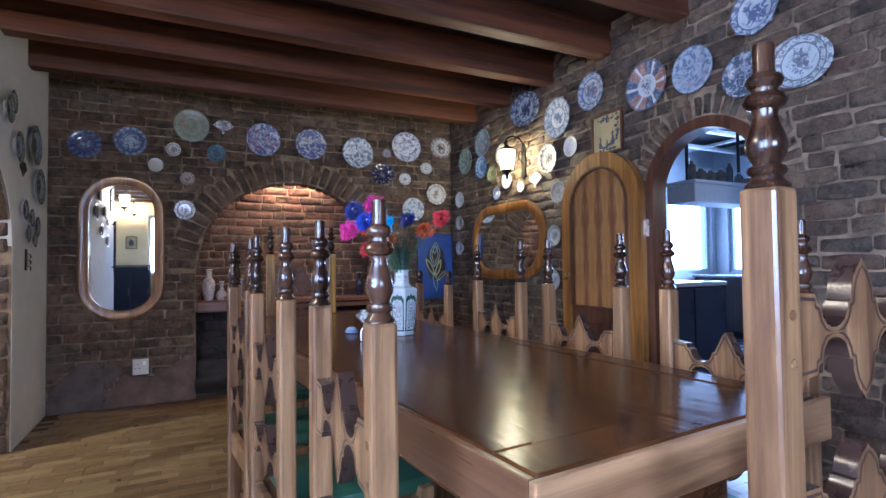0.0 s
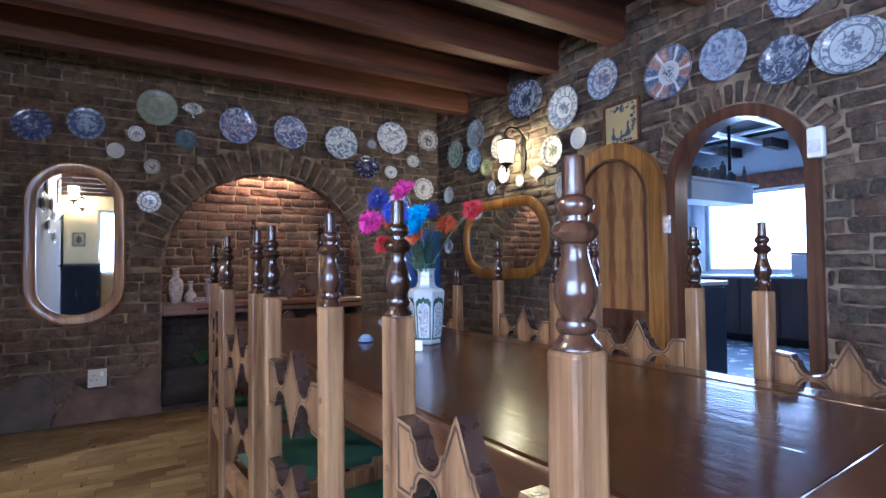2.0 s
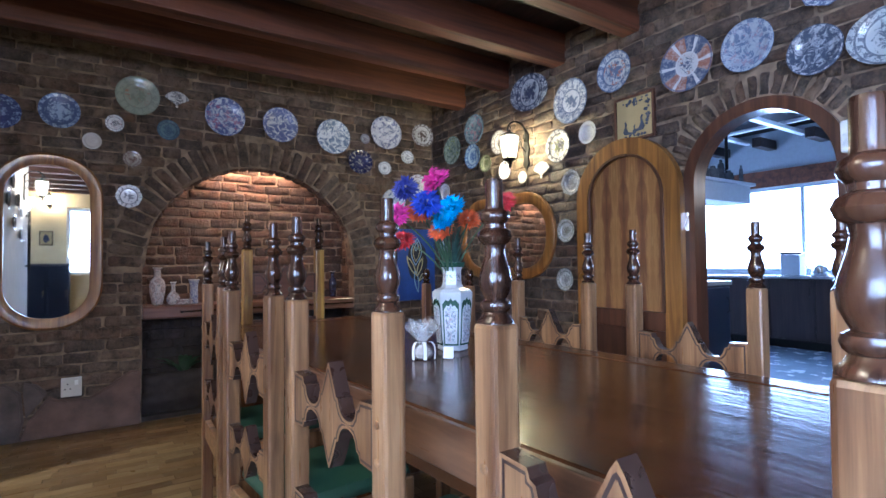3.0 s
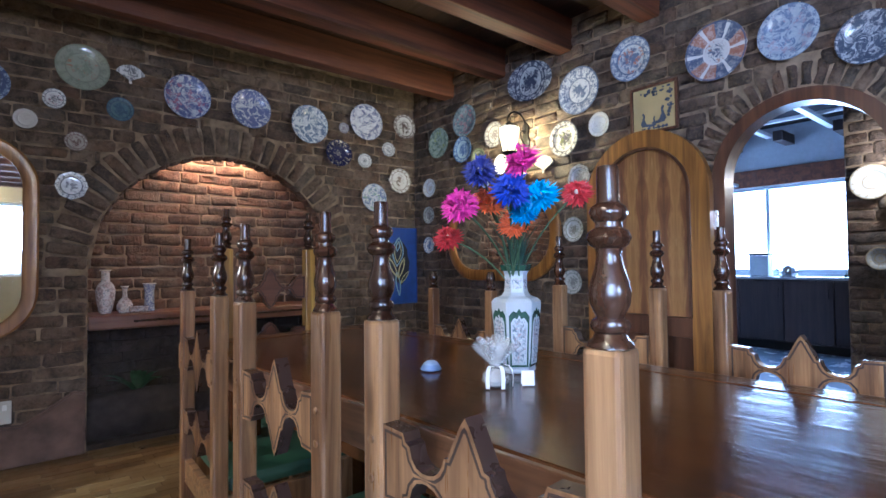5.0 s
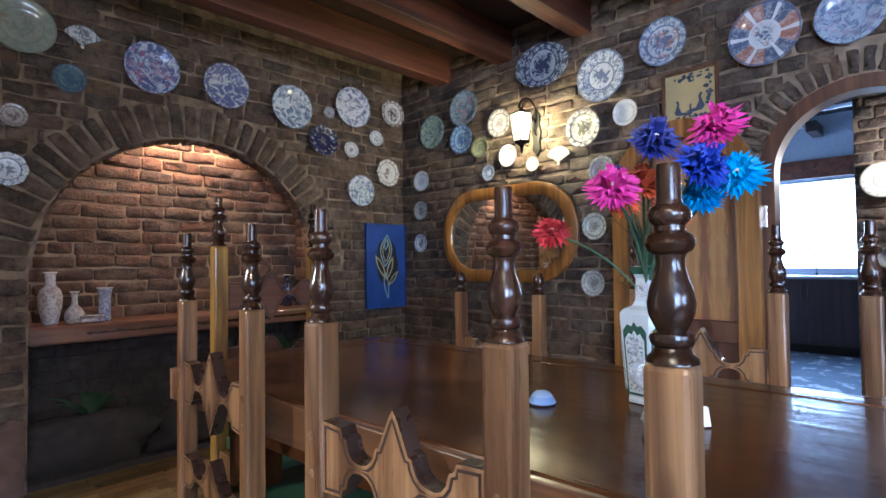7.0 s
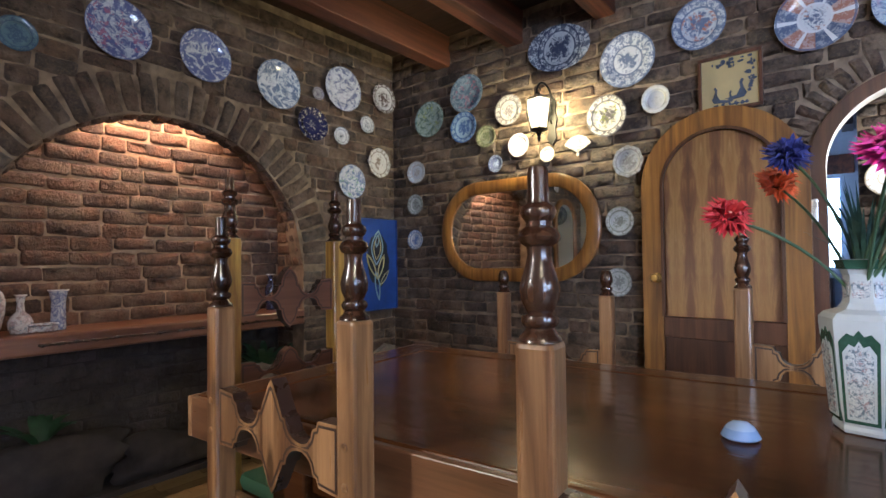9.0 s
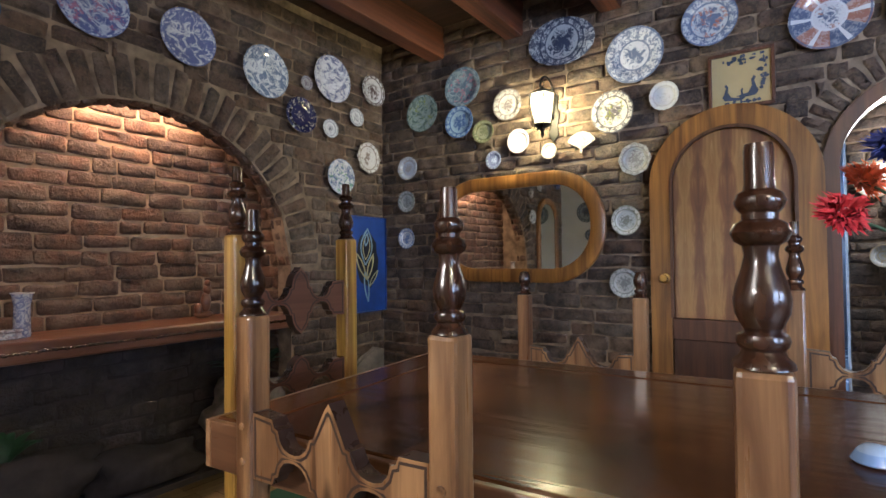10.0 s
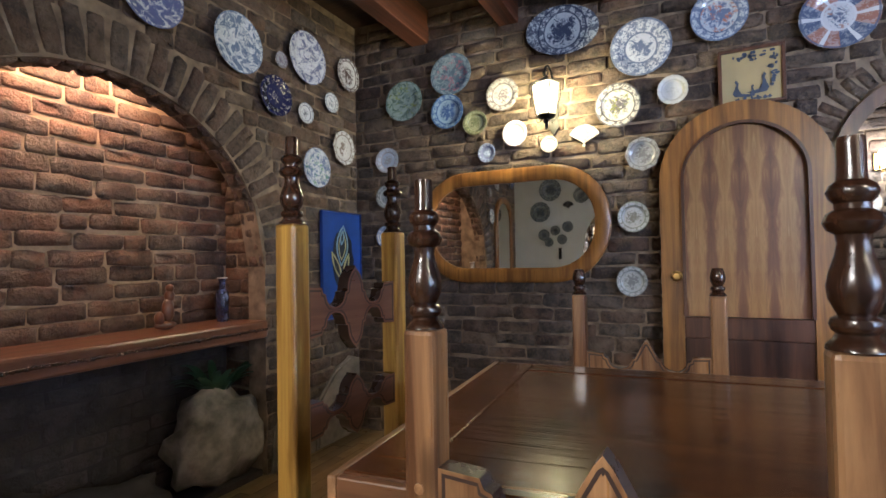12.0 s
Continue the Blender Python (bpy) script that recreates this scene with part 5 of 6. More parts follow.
bunch = tagged(thing("foliage_sprig", pose(VX, VY, TH + 0.27), "dark green artificial grass in the vase", "foliage"))
rng = random.Random(77)
bm = bmesh.new()
for i in range(46):
    a, l, lean = rng.uniform(0, 6.28), rng.uniform(0.07, 0.17), rng.uniform(0.02, 0.10)
    d, s = Vector((math.cos(a), math.sin(a), 0)), Vector((-math.sin(a), math.cos(a), 0)) * 0.003
    p = [d * 0.012, d * (0.012 + lean * 0.35) + Vector((0, 0, l * 0.6)), d * (0.012 + lean) + Vector((0, 0, l))]
    v = [bm.verts.new(q) for q in (p[0] - s, p[0] + s, p[1] + s, p[2], p[1] - s)]
    bm.faces.new((v[0], v[1], v[2], v[4]))
    bm.faces.new((v[2], v[3], v[4]))
part("grass", bm, plain("dark_green_blade", (0.030, 0.075, 0.055), 0.5, vary=0.4, scale=50), bunch)

M_TULLE = plain("white_tulle", (0.54, 0.55, 0.54), 0.9, vary=0.12, scale=40)
M_TULLE.node_tree.nodes["Principled BSDF"].inputs["Alpha"].default_value = 0.36
favour = thing("tulle_favour", pose(1.150, 2.600, TH + 0.003), "small bundle of sheer white tulle tied with ribbon", "favour")
part("filling", smooth(lathe([(0, 0), (0.018, 0.002), (0.026, 0.014), (0.022, 0.028), (0.010, 0.038), (0, 0.040)], 14)), M_EYE, favour, "pale sweets inside")


def ruffle(waves, low, high, spread, phase, seed):
    """A gathered sheet that flares upwards in uneven folds."""
    g = random.Random(seed)
    bm, rows = bmesh.new(), []
    edge = [g.uniform(0.75, 1.15) for _ in range(waves)]
    for k in range(6):
        q = k / 5
        row = []
        for i in range(waves * 6):
            a = 2 * math.pi * i / (waves * 6)
            w = edge[i // 6]
            r = 0.008 + (spread * w) * q ** 1.3 + 0.010 * q * math.cos(waves * a + phase)
            row.append(bm.verts.new((r * math.cos(a), r * math.sin(a), low + (high - low) * q * (0.8 + 0.35 * w * q) + 0.006 * q * math.sin(waves * a * 2))))
        rows.append(row)
    for p, q in zip(rows, rows[1:]):
        for i in range(len(p)):
            bm.faces.new((p[i], p[(i + 1) % len(p)], q[(i + 1) % len(p)], q[i]))
    return smooth(bm, 80)


part("bag", lathe([(0.002, 0.0), (0.024, 0.001), (0.034, 0.014), (0.030, 0.030), (0.014, 0.042), (0.008, 0.046)], 18), M_TULLE, favour)
part("ruffle", ruffle(7, 0.044, 0.092, 0.044, 0.0, 1), M_TULLE, favour)
part("ruffle", ruffle(5, 0.044, 0.102, 0.026, 1.2, 2), M_TULLE, favour)
for a in (200, 250, 300):
    d = Vector((math.cos(radians(a)), math.sin(radians(a)), 0))
    bm, last = bmesh.new(), None
    for k in range(6):
        q = k / 5
        c = d * (0.010 + 0.034 * math.sin(q * 1.9)) + Vector((0, 0, 0.046 + 0.012 * math.sin(q * 3.1) - 0.046 * q * q))
        w = Vector((-d.y, d.x, 0)) * 0.005
        row = [bm.verts.new(c - w), bm.verts.new(c + w)]
        if last:
            bm.faces.new((last[0], last[1], row[1], row[0]))
        last = row
    part("ribbon", smooth(bm), M_WHITE, favour, "white satin ribbon end")
card = thing("place_card", pose(1.215, 2.555, TH + 0.003, 0, 0, -40), "small folded white card standing on the table", "card")
for s in (-1, 1):
    part("leaf", boxed(-0.015, 0.015, -0.0006, 0.0006, 0, 0.034), M_WHITE, card).matrix_basis = pose(0, s * 0.011, 0, s * 14)
dish = thing("ashtray", pose(1.150, 2.853, TH + 0.002), "small pale blue glass dish on the table", "dish")
part("bowl", lathe([(0, 0.004), (0.017, 0.004), (0.020, 0.014), (0.023, 0.016), (0.030, 0.003), (0.027, 0.0), (0, 0)], 20), plain("blue_glass", (0.20, 0.30, 0.52), 0.1, vary=0.1), dish)
part("lid", lathe([(0.0, 0.027), (0.012, 0.0255), (0.020, 0.020), (0.0225, 0.0155), (0.0, 0.0155)], 20), plain("pale_blue_glass", (0.30, 0.40, 0.58), 0.1, vary=0.1), dish)


# ---- on the mantel, and in the fireplace ----
MZ = 0.805


def make_vase(x, y, prof, seg, material, label, z=MZ, name="vase"):
    t = thing(name, pose(x, y, z), label, "vase")
    part("body", lathe(prof, seg), material, t)
    r, h = prof[-3]
    part("lip", lathe([(r * 0.9, h - 0.004), (r * 1.05, h - 0.002), (r * 1.05, h + 0.002), (r * 0.85, h + 0.002)], seg), M_FOOT, t)
    return t


M_MVASE = china("mantel_vase_glaze", 0.08, (0.56, 0.52, 0.50), (0.30, 0.22, 0.22), (0.16, 0.20, 0.24), 3.0, 2.0, 0.35)
M_MVASE2 = china("mantel_blue_glaze", 0.06, (0.52, 0.54, 0.60), (0.14, 0.17, 0.34), None, 3.0, 5.0, 0.45)
make_vase(0.667, 5.56, [(0, 0), (0.032, 0), (0.036, 0.01), (0.052, 0.09), (0.056, 0.14), (0.046, 0.18), (0.026, 0.20), (0.023, 0.225), (0.025, 0.262), (0.030, 0.272), (0.022, 0.268), (0, 0.20)], 20, M_MVASE, "tall white painted porcelain vase on the mantel")
make_vase(0.770, 5.55, [(0, 0), (0.036, 0), (0.046, 0.025), (0.046, 0.05), (0.034, 0.075), (0.016, 0.095), (0.013, 0.13), (0.018, 0.160), (0.022, 0.166), (0.012, 0.16), (0, 0.10)], 20, M_MVASE, "squat white bottle vase on the mantel")
make_vase(0.912, 5.57, [(0, 0), (0.030, 0), (0.031, 0.01), (0.029, 0.09), (0.029, 0.13), (0.036, 0.17), (0.039, 0.180), (0.030, 0.172), (0, 0.05)], 20, M_MVASE2, "cylindrical blue and white beaker vase")
make_vase(2.03, 5.60, [(0, 0), (0.026, 0), (0.030, 0.02), (0.034, 0.12), (0.030, 0.15), (0.016, 0.168), (0.015, 0.20), (0.020, 0.212), (0.024, 0.222), (0.015, 0.212), (0, 0.12)], 20, china("cobalt_bottle_glaze", 0.05, (0.008, 0.010, 0.045), (0.06, 0.07, 0.16), None, 3.0, 1.0, 0.12), "dark cobalt blue bottle vase on the mantel")
dishm = thing("trinket_box", pose(0.842, 5.53, MZ), "low white lidded porcelain box", "box")
part("bowl", smooth(boxed(-0.055, 0.055, -0.028, 0.028, 0, 0.028, bevel=0.008)), M_MVASE, dishm)
part("lid", smooth(boxed(-0.057, 0.057, -0.030, 0.030, 0.029, 0.040, bevel=0.004)), M_MVASE, dishm)
figure = thing("carved_figure", pose(1.70, 5.58, MZ), "brown carved wooden figure on the mantel", "figurine")
bm = bmesh.new()
for x, z, rx, rz in ((0, 0.02, 0.055, 0.02), (-0.03, 0.05, 0.02, 0.035), (0.012, 0.085, 0.028, 0.06), (0.02, 0.15, 0.022, 0.03), (0.022, 0.185, 0.016, 0.02)):
    bmesh.ops.create_icosphere(bm, subdivisions=2, radius=1, matrix=pose(x, 0, z) @ Matrix.Diagonal((rx, 0.024, rz, 1)))
part("carving", smooth(bm), M_SHELF, figure)


def rock(cx, cy, cz, rx, ry, rz, seed, rough=0.16):
    bm = bmesh.new()
    bmesh.ops.create_icosphere(bm, subdivisions=3, radius=1)
    for v in bm.verts:
        k = 1 + rough * noise.noise(v.co * 1.7 + Vector((seed, 0, 0))) * 2 + 0.12 * noise.noise(v.co * 5 + Vector((0, seed, 0)))
        v.co = Vector((cx + max(-.8, min(.8, v.co.x)) * k * rx, cy + v.co.y * k * ry, max(cz - rz * 0.92, cz + v.co.z * k * rz)))
    return smooth(bm, 35)


M_ROCK = plain("grey_boulder", (0.235, 0.205, 0.170), 0.85, vary=0.55, scale=12, bump=0.6)
rk = thing("boulder", pose(0, 0, 0), "rough grey boulder in the fireplace", "boulder")
part("stone", rock(1.95, 5.55, 0.235, 0.27, 0.13, 0.235, 4.0, 0.20), M_ROCK, rk)
rk2 = thing("boulder", pose(0, 0, 0), "low dark boulder in the fireplace", "boulder")
part("stone", rock(1.40, 5.56, 0.12, 0.30, 0.12, 0.11, 9.0, 0.30), M_SOOT, rk2)


def make_fern(x, y, z, size, count, seed, label):
    t = thing("fern", pose(x, y, z), label, "plant")
    g = random.Random(seed)
    for i in range(count):
        a, l = g.uniform(0, 6.28), size * g.uniform(0.6, 1.1)
        d, s = Vector((math.cos(a), math.sin(a) * 0.5, 0)), Vector((-math.sin(a), math.cos(a), 0))
        bm = bmesh.new()
        last = None
        for k in range(7):
            q = k / 6
            c = d * l * q + Vector((0, 0, l * (1.35 * q - 0.75 * q * q)))
            w = s * (0.022 * math.sin(math.pi * min(1, 0.12 + 0.88 * q)) + 0.001)
            row = [bm.verts.new(c - w), bm.verts.new(c + Vector((0, 0, -0.005))), bm.verts.new(c + w)]
            if last:
                bm.faces.new((last[0], last[1], row[1], row[0]))
                bm.faces.new((last[1], last[2], row[2], row[1]))
            last = row
        part("leaf", smooth(bm), M_LEAF, t)


hall_lamp = thing("hall_pendant", pose(-1.50, 4.25, 1.93), "lit opal glass globe pendant in the hall", "lamp")
part("cord", tube(bmesh.new(), [(0, 0, 0.07), (0, 0, 0.738)], 0.004, 6), M_IRON, hall_lamp)
globe = part("globe", lathe([(0, 0.075), (0.03, 0.07), (0.06, 0.045), (0.075, 0), (0.06, -0.045), (0.03, -0.07), (0, -0.075)], 18), M_BULB, hall_lamp, "glowing opal globe")
globe.visible_shadow = False
make_fern(1.97, 5.58, 0.40, 0.30, 26, 5, "dark green leafy plant behind the boulder")
make_fern(0.84, 5.56, 0.28, 0.20, 12, 8, "dark green trailing plant in the fireplace")
rk3 = thing("boulder", pose(0, 0, 0), "dark sooty boulder under the trailing plant", "boulder")
part("stone", rock(0.88, 5.585, 0.16, 0.38, 0.11, 0.16, 14.0, 0.30), M_SOOT, rk3)

# irregular flagstones at the foot of the north wall
M_PALESTONE = plain("pale_grey_stone", (0.215, 0.185, 0.150), 0.8, vary=0.5, scale=8, bump=0.6)
M_REDSTONE = plain("reddish_fieldstone", (0.125, 0.075, 0.055), 0.75, vary=0.5, scale=7, bump=0.6)
for pts, material in (
        ([(-0.44, 0), (-0.105, 0), (-0.075, 0.12), (-0.09, 0.30), (-0.17, 0.37), (-0.27, 0.355), (-0.36, 0.24), (-0.43, 0.15)], M_STONE),
        ([(-0.065, 0.14), (0.045, 0.285), (-0.01, 0.345), (-0.075, 0.365), (-0.08, 0.31)], M_STONE),
        ([(-0.09, 0), (0.555, 0), (0.557, 0.36), (0.50, 0.375), (0.37, 0.29), (0.26, 0.225), (0.10, 0.235), (0.05, 0.265), (-0.055, 0.115)], M_REDSTONE),
        ([(2.185, 0), (2.52, 0), (2.55, 0.17), (2.46, 0.31), (2.32, 0.33), (2.21, 0.24)], M_PALESTONE),
        ([(2.535, 0), (2.965, 0), (2.965, 0.47), (2.86, 0.50), (2.70, 0.42), (2.56, 0.29)], M_PALESTONE)):
    bm = slab(pts, 0.05)
    es = [e for e in bm.edges if all(v.co.y < 0 for v in e.verts) and e.calc_face_angle(0) > 0.3]
    bmesh.ops.bevel(bm, geom=es, offset=0.014, segments=2, affect="EDGES")
    part("flagstone", smooth(bm, 50), material, wall_north).matrix_basis = pose(0, N - 0.006, 0)

# ---- beyond the room ----
cab = thing("sideboard", pose(-0.55, SW + 0.24, 0), "tall dark navy sideboard against the cream wall", "cabinet")
part("body", boxed(-0.62, 0.36, -0.22, 0.22, 0.06, 1.12, bevel=0.006), M_SIDEBOARD, cab)
part("plinth", boxed(-0.60, 0.34, -0.20, 0.20, 0, 0.058), M_IRON, cab)
part("top", boxed(-0.64, 0.38, -0.235, 0.24, 1.122, 1.155, bevel=0.005), M_DARKWOOD, cab)
for x in (-0.60, -0.27, 0.06):
    d = part("cabinet_door", boxed(x + 0.008, x + 0.30, 0.222, 0.240, 0.10, 1.08, bevel=0.005), M_SIDEBOARD, cab)
    part("handle", tube(bmesh.new(), [(x + 0.27, 0.242, 0.56), (x + 0.27, 0.258, 0.58), (x + 0.27, 0.258, 0.66), (x + 0.27, 0.242, 0.68)], 0.004, 6), M_BRASS, d)
make_picture(pose(-0.55, SW + 0.002, 1.62, 0, 0, 180), 0.10, 0.13, 0.014, "small dark framed picture on the cream wall", M_IRON, M_CANVAS, [(blob(0, 0, 0.05, 0.07, 4), M_INK)])


def make_window(name, m, w, h, bars, material, label):
    """A window in its own x-z plane, its middle at the origin."""
    t = tagged(thing(name, m, label, "window"), kind="structure")
    for x0, x1, z0, z1 in ((-w, w, h - 0.05, h), (-w, w, -h, -h + 0.05), (-w, -w + 0.05, -h + 0.05, h - 0.05), (w - 0.05, w, -h + 0.05, h - 0.05)):
        part("window_frame", boxed(x0, x1, -0.03, 0.03, z0, z1, bevel=0.003), material, t)
    step = (2 * w - 0.1) / bars
    for i in range(bars):
        x = -w + 0.05 + i * step
        if i:
            part("mullion", boxed(x - 0.018, x + 0.018, -0.025, 0.025, -h + 0.05, h - 0.05, bevel=0.002), material, t)
        pane = part("pane", boxed(x + (0.018 if i else 0), x + step - (0.018 if i < bars - 1 else 0), -0.003, 0.003, -h + 0.05, h - 0.05), M_GLASS, t)
        pane.visible_shadow = False
    return t


make_window("window_1", pose(8.08, 4.30, 1.51, 0, 0, 90), 1.50, 0.59, 2, M_GREYPAINT, "wide bright kitchen window over the counter")
make_window("window_2", pose(6.975, KN + 0.08, 1.51), 0.925, 0.59, 2, M_GREYPAINT, "bright kitchen window beside the corner")
make_window("window_3", pose(0.45, SW - 0.16, 1.575), 0.70, 0.625, 3, M_WHITE, "white framed window in the cream wall")
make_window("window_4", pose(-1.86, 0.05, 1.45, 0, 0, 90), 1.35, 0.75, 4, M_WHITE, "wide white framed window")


def make_counter(m, w, d, h, fronts, label, body, top):
    """Kitchen base units along x, front towards -y."""
    t = thing("kitchen_counter", m, label, "counter")
    part("carcass", boxed(0, w, 0, d, 0.1, h - 0.035), body, t)
    part("plinth", boxed(0.02, w - 0.02, 0.05, d, 0, 0.098), M_IRON, t)
    part("worktop", boxed(-0.02, w + 0.02, -0.03, d, h - 0.033, h, bevel=0.005), top, t)
    s = w / fronts
    for i in range(fronts):
        q = part("cabinet_door", boxed(i * s + 0.006, (i + 1) * s - 0.006, -0.02, -0.002, 0.12, h - 0.05, bevel=0.004), body, t)
        part("handle", tube(bmesh.new(), [(i * s + s - 0.05, -0.022, h - 0.25), (i * s + s - 0.05, -0.04, h - 0.23), (i * s + s - 0.05, -0.04, h - 0.15), (i * s + s - 0.05, -0.022, h - 0.13)], 0.004, 6), M_IRON, q)


make_counter(pose(7.38, 5.92, 0, 0, 0, -90), 3.0, 0.60, 0.89, 6, "dark wooden kitchen counter under the window", M_DARKWOOD, M_WORKTOP)
make_counter(pose(3.72, 3.42, 0), 0.74, 0.80, 0.93, 2, "navy kitchen peninsula with a pale worktop", M_NAVY, M_WORKTOP)
beamk = thing("window_lintel", pose(KX - 0.015, 4.40, 2.20), "dark wooden lintel over the kitchen window", "lintel")
part("board", boxed(-0.03, 0.012, -1.70, 1.45, -0.11, 0.12, bevel=0.005), M_BEAM, beamk)
hood = thing("plate_shelf", pose(4.62, 3.78, 1.64), "grey painted hanging shelf unit over the counter", "shelf")
part("panel", boxed(0, 1.0, 0, 0.30, 0, 0.17, bevel=0.005), M_GREYPAINT, hood)
part("board", boxed(-0.03, 1.05, -0.03, 0.32, 0.172, 0.20, bevel=0.004), M_GREYPAINT, hood)
part("hanger_rod", tube(bmesh.new(), [(0.86, 0.15, 0.19), (0.86, 0.15, 1.215)], 0.016), M_IRON, hood)
part("hanger_rod", tube(bmesh.new(), [(0.10, 0.15, 0.19), (0.10, 0.15, 1.215)], 0.016), M_IRON, hood)
M_JAR = plain("smoky_glass", (0.10, 0.11, 0.12), 0.1, vary=0.3)
for k, (dx, r, h) in enumerate(((0.06, 0.035, 0.20), (0.18, 0.05, 0.13), (0.32, 0.045, 0.12), (0.46, 0.05, 0.14), (0.60, 0.03, 0.22), (0.74, 0.04, 0.12), (0.97, 0.018, 0.20))):
    j = thing("jar", pose(4.62 + dx, 3.85, 1.842), "dark glass jar on the kitchen shelf", "jar", "jars on the kitchen shelf")
    part("body", lathe([(0, 0), (r, 0), (r * 1.05, h * 0.5), (r * 0.9, h * 0.72), (r * 0.45, h * 0.80), (r * 0.45, h * 0.92), (0, h * 0.92)], 14), M_JAR, j)
    part("lid", lathe([(0, h), (r * 0.4, h), (r * 0.5, h * 0.93), (0, h * 0.925)], 14), M_GREYPAINT, j)
M_SHINE = plain("white_beam_paint", (0.78, 0.80, 0.83), 0.4, vary=0.04)
for y in (2.85, 3.54, 4.23, 4.92, 5.61):
    setting("kitchen_batten", boxed(EW + 0.15, KX - 0.01, y - 0.035, y + 0.035, KC - 0.14, KC - 0.09, bevel=0.004), M_SHINE, "white painted ceiling batten")
for x in (5.0, 6.2, 7.39):
    setting("kitchen_batten", boxed(x - 0.02, x + 0.02, 0.62, KN - 0.01, KC - 0.088, KC - 0.047, bevel=0.004), M_SHINE, "white painted ceiling batten")
for y in (2.70, 3.32, 3.94, 4.56, 5.18):
    setting("kitchen_beam", boxed(KX - 0.45, KX - 0.005, y, y + 0.11, KC - 0.27, KC - 0.145, bevel=0.005), M_DARKWOOD, "dark rafter end")
kettle = thing("kettle", pose(7.50, 3.91, 0.892), "dark kettle on the kitchen worktop", "kettle")
part("body", lathe([(0, 0), (0.09, 0), (0.105, 0.03), (0.090, 0.11), (0.040, 0.15), (0, 0.155)], 18), plain("kettle_chrome", (0.70, 0.71, 0.74), 0.12, 1.0), kettle)
part("handle", tube(bmesh.new(), [(0, 0.075 * math.cos(a), 0.12 + 0.11 * math.sin(a)) for a in (math.pi * i / 10 for i in range(11))], 0.006, 6), M_IRON, kettle)
part("spout", tube(bmesh.new(), [(0, 0.08, 0.06), (0, 0.13, 0.10), (0, 0.145, 0.135)], 0.010, 8), M_IRON, kettle)
tin = thing("canister", pose(7.55, 4.22, 0.892), "grey green square kitchen canister", "canister")
part("body", boxed(-0.09, 0.09, -0.11, 0.11, 0, 0.26, bevel=0.012), M_GREYPAINT, tin)
part("lid", boxed(-0.095, 0.095, -0.115, 0.115, 0.262, 0.29, bevel=0.006), M_IRON, tin)
tap = thing("kitchen_tap", pose(7.80, 3.40, 0.892), "curved chrome kitchen tap", "tap")
part("spout", tube(bmesh.new(), [(0, 0, 0), (0, 0, 0.20), (-0.04, 0, 0.26), (-0.11, 0, 0.26), (-0.13, 0, 0.21)], 0.010, 8), plain("chrome", (0.75, 0.76, 0.78), 0.12, 1.0), tap)
part("base", lathe([(0, 0.02), (0.022, 0.018), (0.026, 0), (0, 0)], 14), M_IRON, tap)
for y, z, w, base in ((2.535, 1.605, 0.23, CHINA), (2.36, 1.44, 0.20, (0.60, 0.60, 0.62)), (2.50, 1.10, 0.15, (0.42, 0.44, 0.44))):
    make_plate(pose(4.62 - 0.024, y, z, 90, 0, -90), w, w, "white plate on the brick kitchen pier", base, (0.40, 0.30, 0.10), None, 0, 0.15, 0.4)
sconce = thing("wall_sconce", pose(4.60, 2.27, 1.72, 0, 0, -90), "lit opal wall lamp on the brick pier", "lamp")
part("back_plate", boxed(-0.03, 0.03, -0.012, 0.0, -0.06, 0.06, bevel=0.004), M_BRASS, sconce)
part("arm", tube(bmesh.new(), [(0, -0.01, -0.03), (0, -0.08, -0.08), (0, -0.15, -0.085), (0, -0.16, -0.055)], 0.007), M_BRASS, sconce)
shade = part("shade", lathe([(0.0, -0.055), (0.025, -0.05), (0.045, -0.02), (0.05, 0.02), (0.035, 0.05), (0.0, 0.06)], 16, at=(0, -0.16, 0)), M_BULB, sconce, "glowing opal shade")
shade.visible_shadow = False

# ---- brickwork and floor blocks ----


def span(o, z, grow):
    c, w, s, a = o[:4]
    w, a = w + grow, a + grow
    if z < s:
        return [(c - w, c + w)]
    if z >= a:
        return []
    d = w * math.sqrt(max(0.0, 1 - ((z - s) / (a - s)) ** 2))
    return [(c - d, c + d)]


TURN_N, TURN_E = Matrix.Identity(4), Matrix.Rotation(radians(-90), 4, "Z")
lay_bricks(wall_north, face_n, TURN_N, WW, EW, 0.0, CEIL, lambda z: span(NICHE, z, 0.0 if z < NICHE[2] else 0.215), (0.35, 2.99, 1.2, 2.45), (M_BRICK, M_BRICKS), 3, arches=[(NICHE, 0.20, 34)])
lay_bricks(wall_east, face_e, TURN_E, SW, N, 0.0, CEIL, lambda z: span((*DOOR[:2], DOOR[2], DOOR[3]), z, 0.014) + span(ARCH, z, 0.046 if z < ARCH[2] else 0.165), (2.9, 5.44, 1.0, 2.6), (M_BRICK, M_BRICKS), 4,
           arches=[((ARCH[0], ARCH[1] + 0.045, ARCH[2], ARCH[3] + 0.045), 0.115, 24)])
lay_bricks(niche_back, lambda u, w, z: (u, NB + w, z), TURN_N, 0.50, 2.21, 0.72, 2.1, lambda z: [], (0.5, 2.3, 0.8, 2.1), (M_RED, M_REDS), 5, pitch=0.21, course=0.075, proud=1.05)
lay_bricks(fire_back, lambda u, w, z: (u, NB + w, z), TURN_N, 0.56, 2.16, 0.03, 0.71, lambda z: [], (0.5, 2.2, 0.0, 0.8), (M_SOOTED, M_SOOTEDS), 15, course=0.072, proud=0.6)
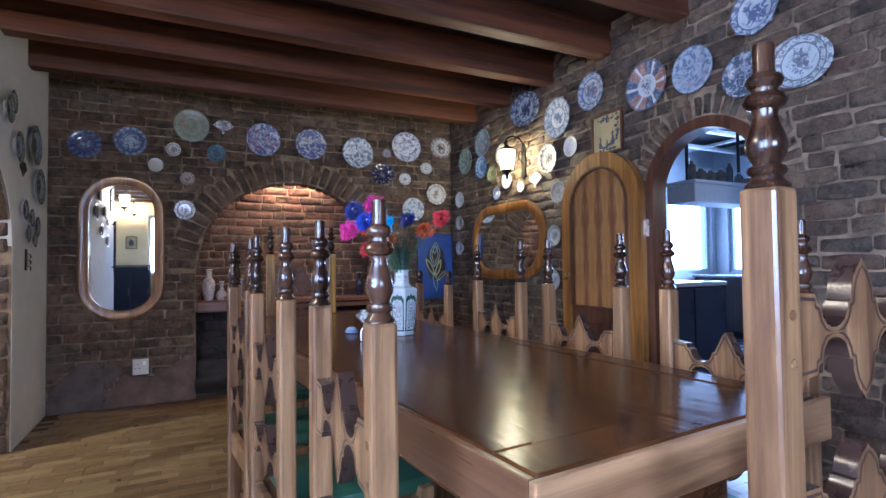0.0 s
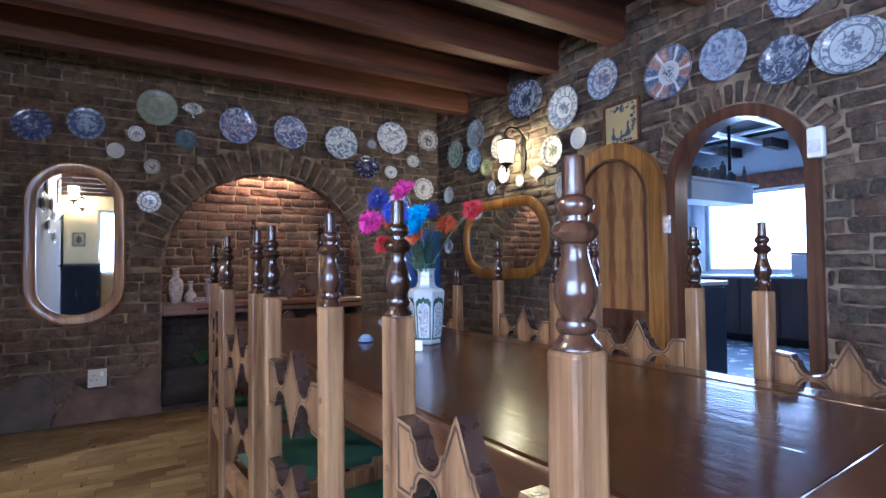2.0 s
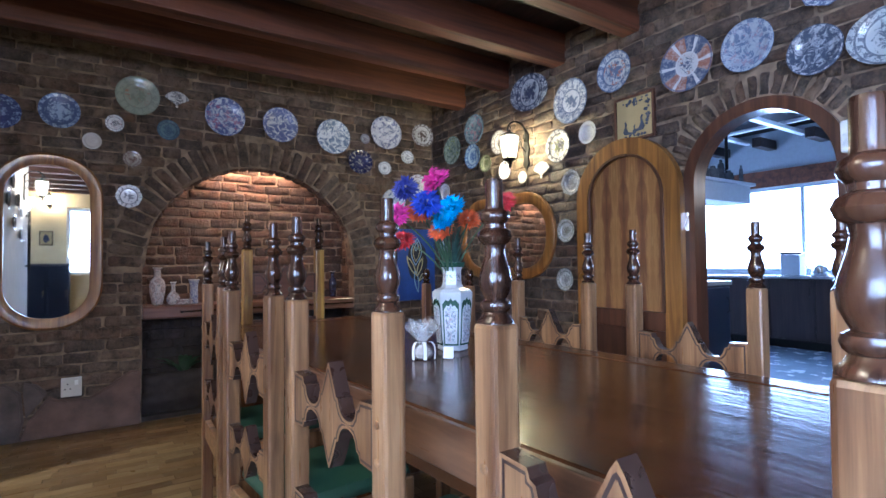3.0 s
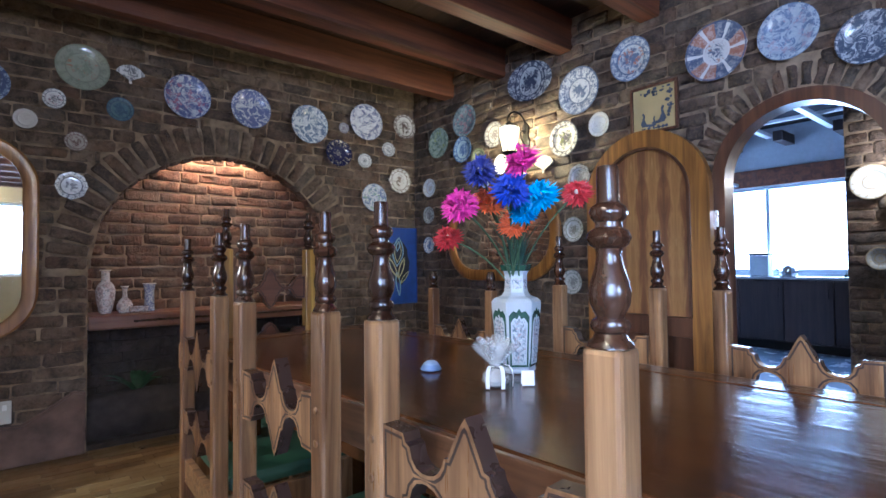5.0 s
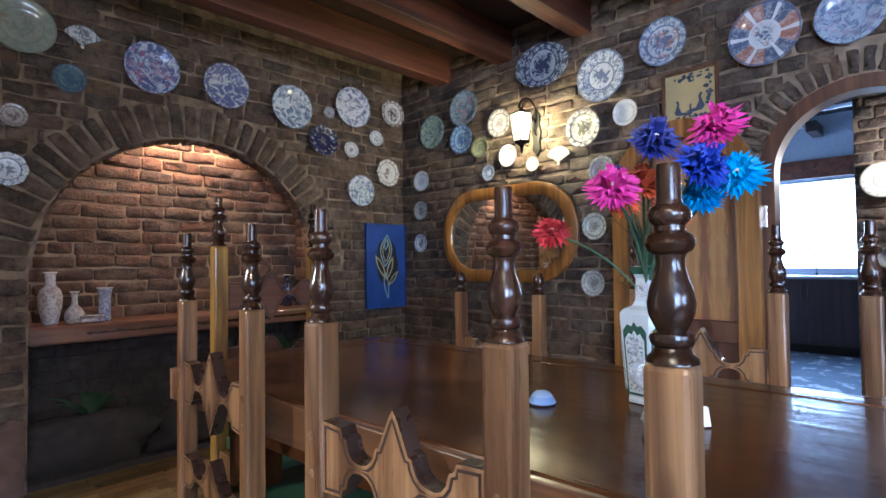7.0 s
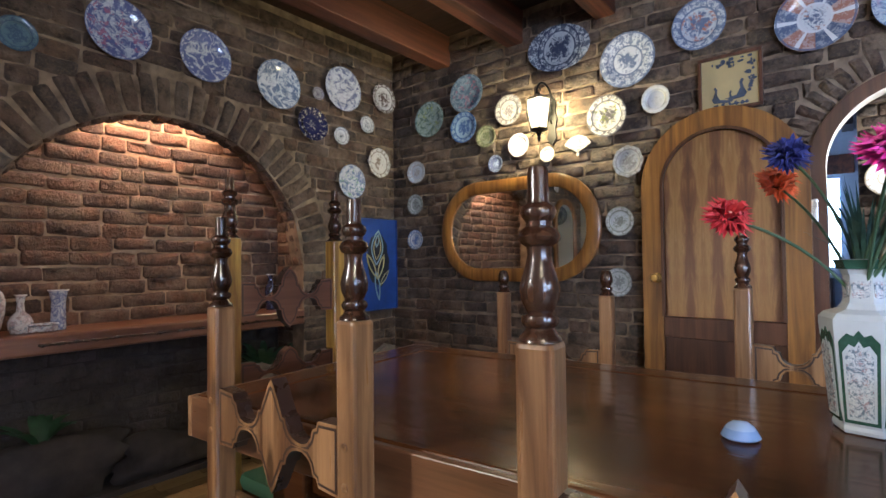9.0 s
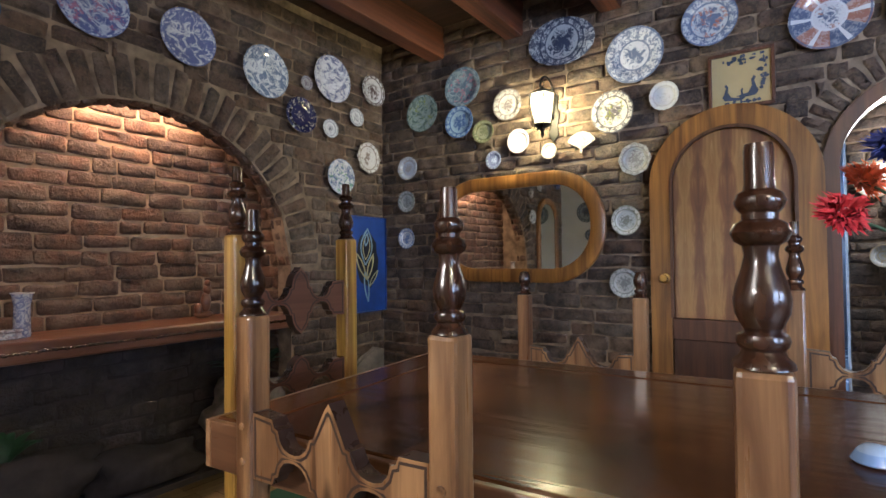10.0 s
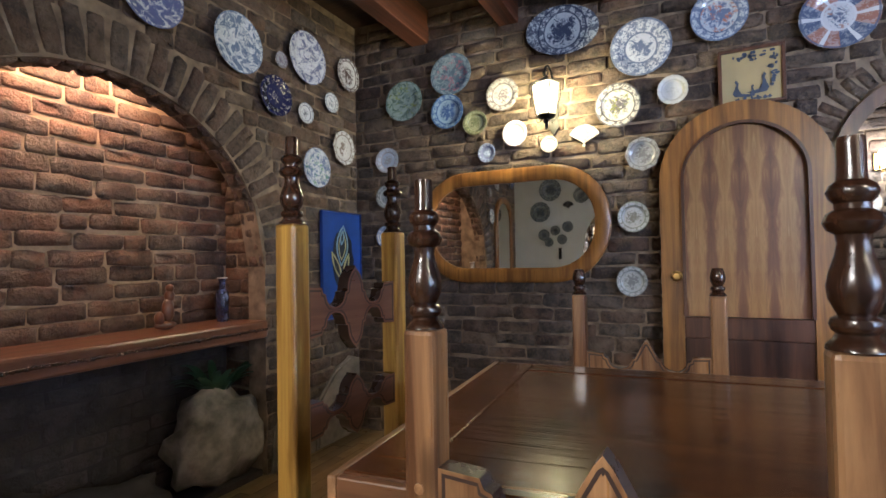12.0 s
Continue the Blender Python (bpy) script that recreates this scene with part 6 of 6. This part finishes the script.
lay_bricks(niche_east, lambda u, w, z: (2.178 + w, u, z), TURN_E, N + 0.125, NB, 0.0, 2.1, lambda z: [], (9, 9, 9, 9), (M_RED, M_REDS), 6, course=0.072)
lay_bricks(pier, lambda u, w, z: (4.62 + w, u, z), TURN_E, 0.6, 2.68, 0.0, 2.6, lambda z: [], (1.9, 2.7, 0.8, 2.2), (M_BRICK, M_BRICKS), 7)

setting("arch_lining", arch_band((WARCH[0], WARCH[1] - 0.006, WARCH[2], WARCH[3] - 0.006), 0.005, WW - 0.298, WW - 0.003), M_MORTAR)
lay_bricks(wall_west, lambda u, w, z: (u, 4.594 + w, z), TURN_N, WW - 0.3, WW - 0.012, 0.0, 1.2, lambda z: [], (9, 9, 9, 9), (M_BRICK, M_BRICKS), 8, course=0.095)


def lay_soffit(parent, o, y0, y1, count, material, seed, place):
    """Bricks on the underside of an arch, their faces towards its middle. place(u, depth, z): a point of the arch."""
    rng, pts, fs = random.Random(seed), [], []
    c, w, s, a = o[:4]
    for i in range(count):
        t = math.pi * (i + 0.5) / count
        high = math.pi * (w + a - s) / 2 / count - 0.012
        cut = y0 + (y1 - y0) * (0.68 if i % 2 else 0.32)
        for p, q in ((y0, cut), (cut, y1)):
            shape, faces = brick_shape(rng, q - p - 0.012, high, rng.uniform(0.008, 0.02))
            k = len(pts)
            for u, v, z in shape:
                pts.append(place(c + w * math.cos(t) - math.sin(t) * z + math.cos(t) * v, (p + q) / 2 + u, s + (a - s) * math.sin(t) + math.cos(t) * z + math.sin(t) * v))
            fs += [tuple(k + n for n in f) for f in faces]
    me = bpy.data.meshes.new("arch_soffit")
    me.from_pydata(pts, [], fs)
    me.materials.append(material)
    ob = new("arch_soffit", rounded(me))
    ob.parent = parent
    tagged(ob, "", "", "", "stuff")


lay_soffit(wall_north, NICHE, 0.004, 0.118, 34, M_REDS, 12, lambda u, d, z: (u, N + d, z))
lay_soffit(wall_west, (WARCH[0], WARCH[1] - 0.006, WARCH[2], WARCH[3] - 0.006), 0.012, 0.30, 19, M_BRICKS, 13, lambda u, d, z: (WW - d, u, z))


def lay_floor():
    """Wooden blocks in rows along x; the ones nearest the walk are single parts."""
    rng = random.Random(11)
    me = bpy.data.meshes.new("floor_block")
    bm = boxed(-0.115, 0.115, -0.0315, 0.0315, -0.012, 0.0)
    top = [e for e in bm.edges if all(v.co.z > -0.001 for v in e.verts)]
    bmesh.ops.bevel(bm, geom=top, offset=0.0012, segments=1, affect="EDGES")
    bm.to_mesh(me)
    bm.free()
    me.materials.append(M_PARQUET)
    rest, count, y, row = bmesh.new(), 0, SW, 0
    while y < N + 0.2:
        x = WW - 1.85 - rng.uniform(0, 0.2)
        while x < EW:
            if x > WW - 0.1 or 3.5 < y < 4.7:
                m = pose(x + 0.116, y + 0.032, rng.uniform(-0.0008, 0.0008), rng.uniform(-0.9, 0.9), rng.uniform(-0.3, 0.3))
                if -0.5 < x < 0.62 and 2.0 < y < N and count < 300:
                    ob = new("floor_block", me)
                    ob.parent, ob.matrix_basis = floor, m
                    count += 1
                else:
                    rest.verts.ensure_lookup_table()
                    k = [rest.verts.new(m @ Vector(p)) for p in ((-0.115, -0.0315, 0), (0.115, -0.0315, 0), (0.115, 0.0315, 0), (-0.115, 0.0315, 0))]
                    rest.faces.new(k)
            x += 0.232
        y += 0.065
        row += 1
    tagged(link("floor_blocks", rest, M_PARQUETS, floor), "", "", "", "stuff")


lay_floor()
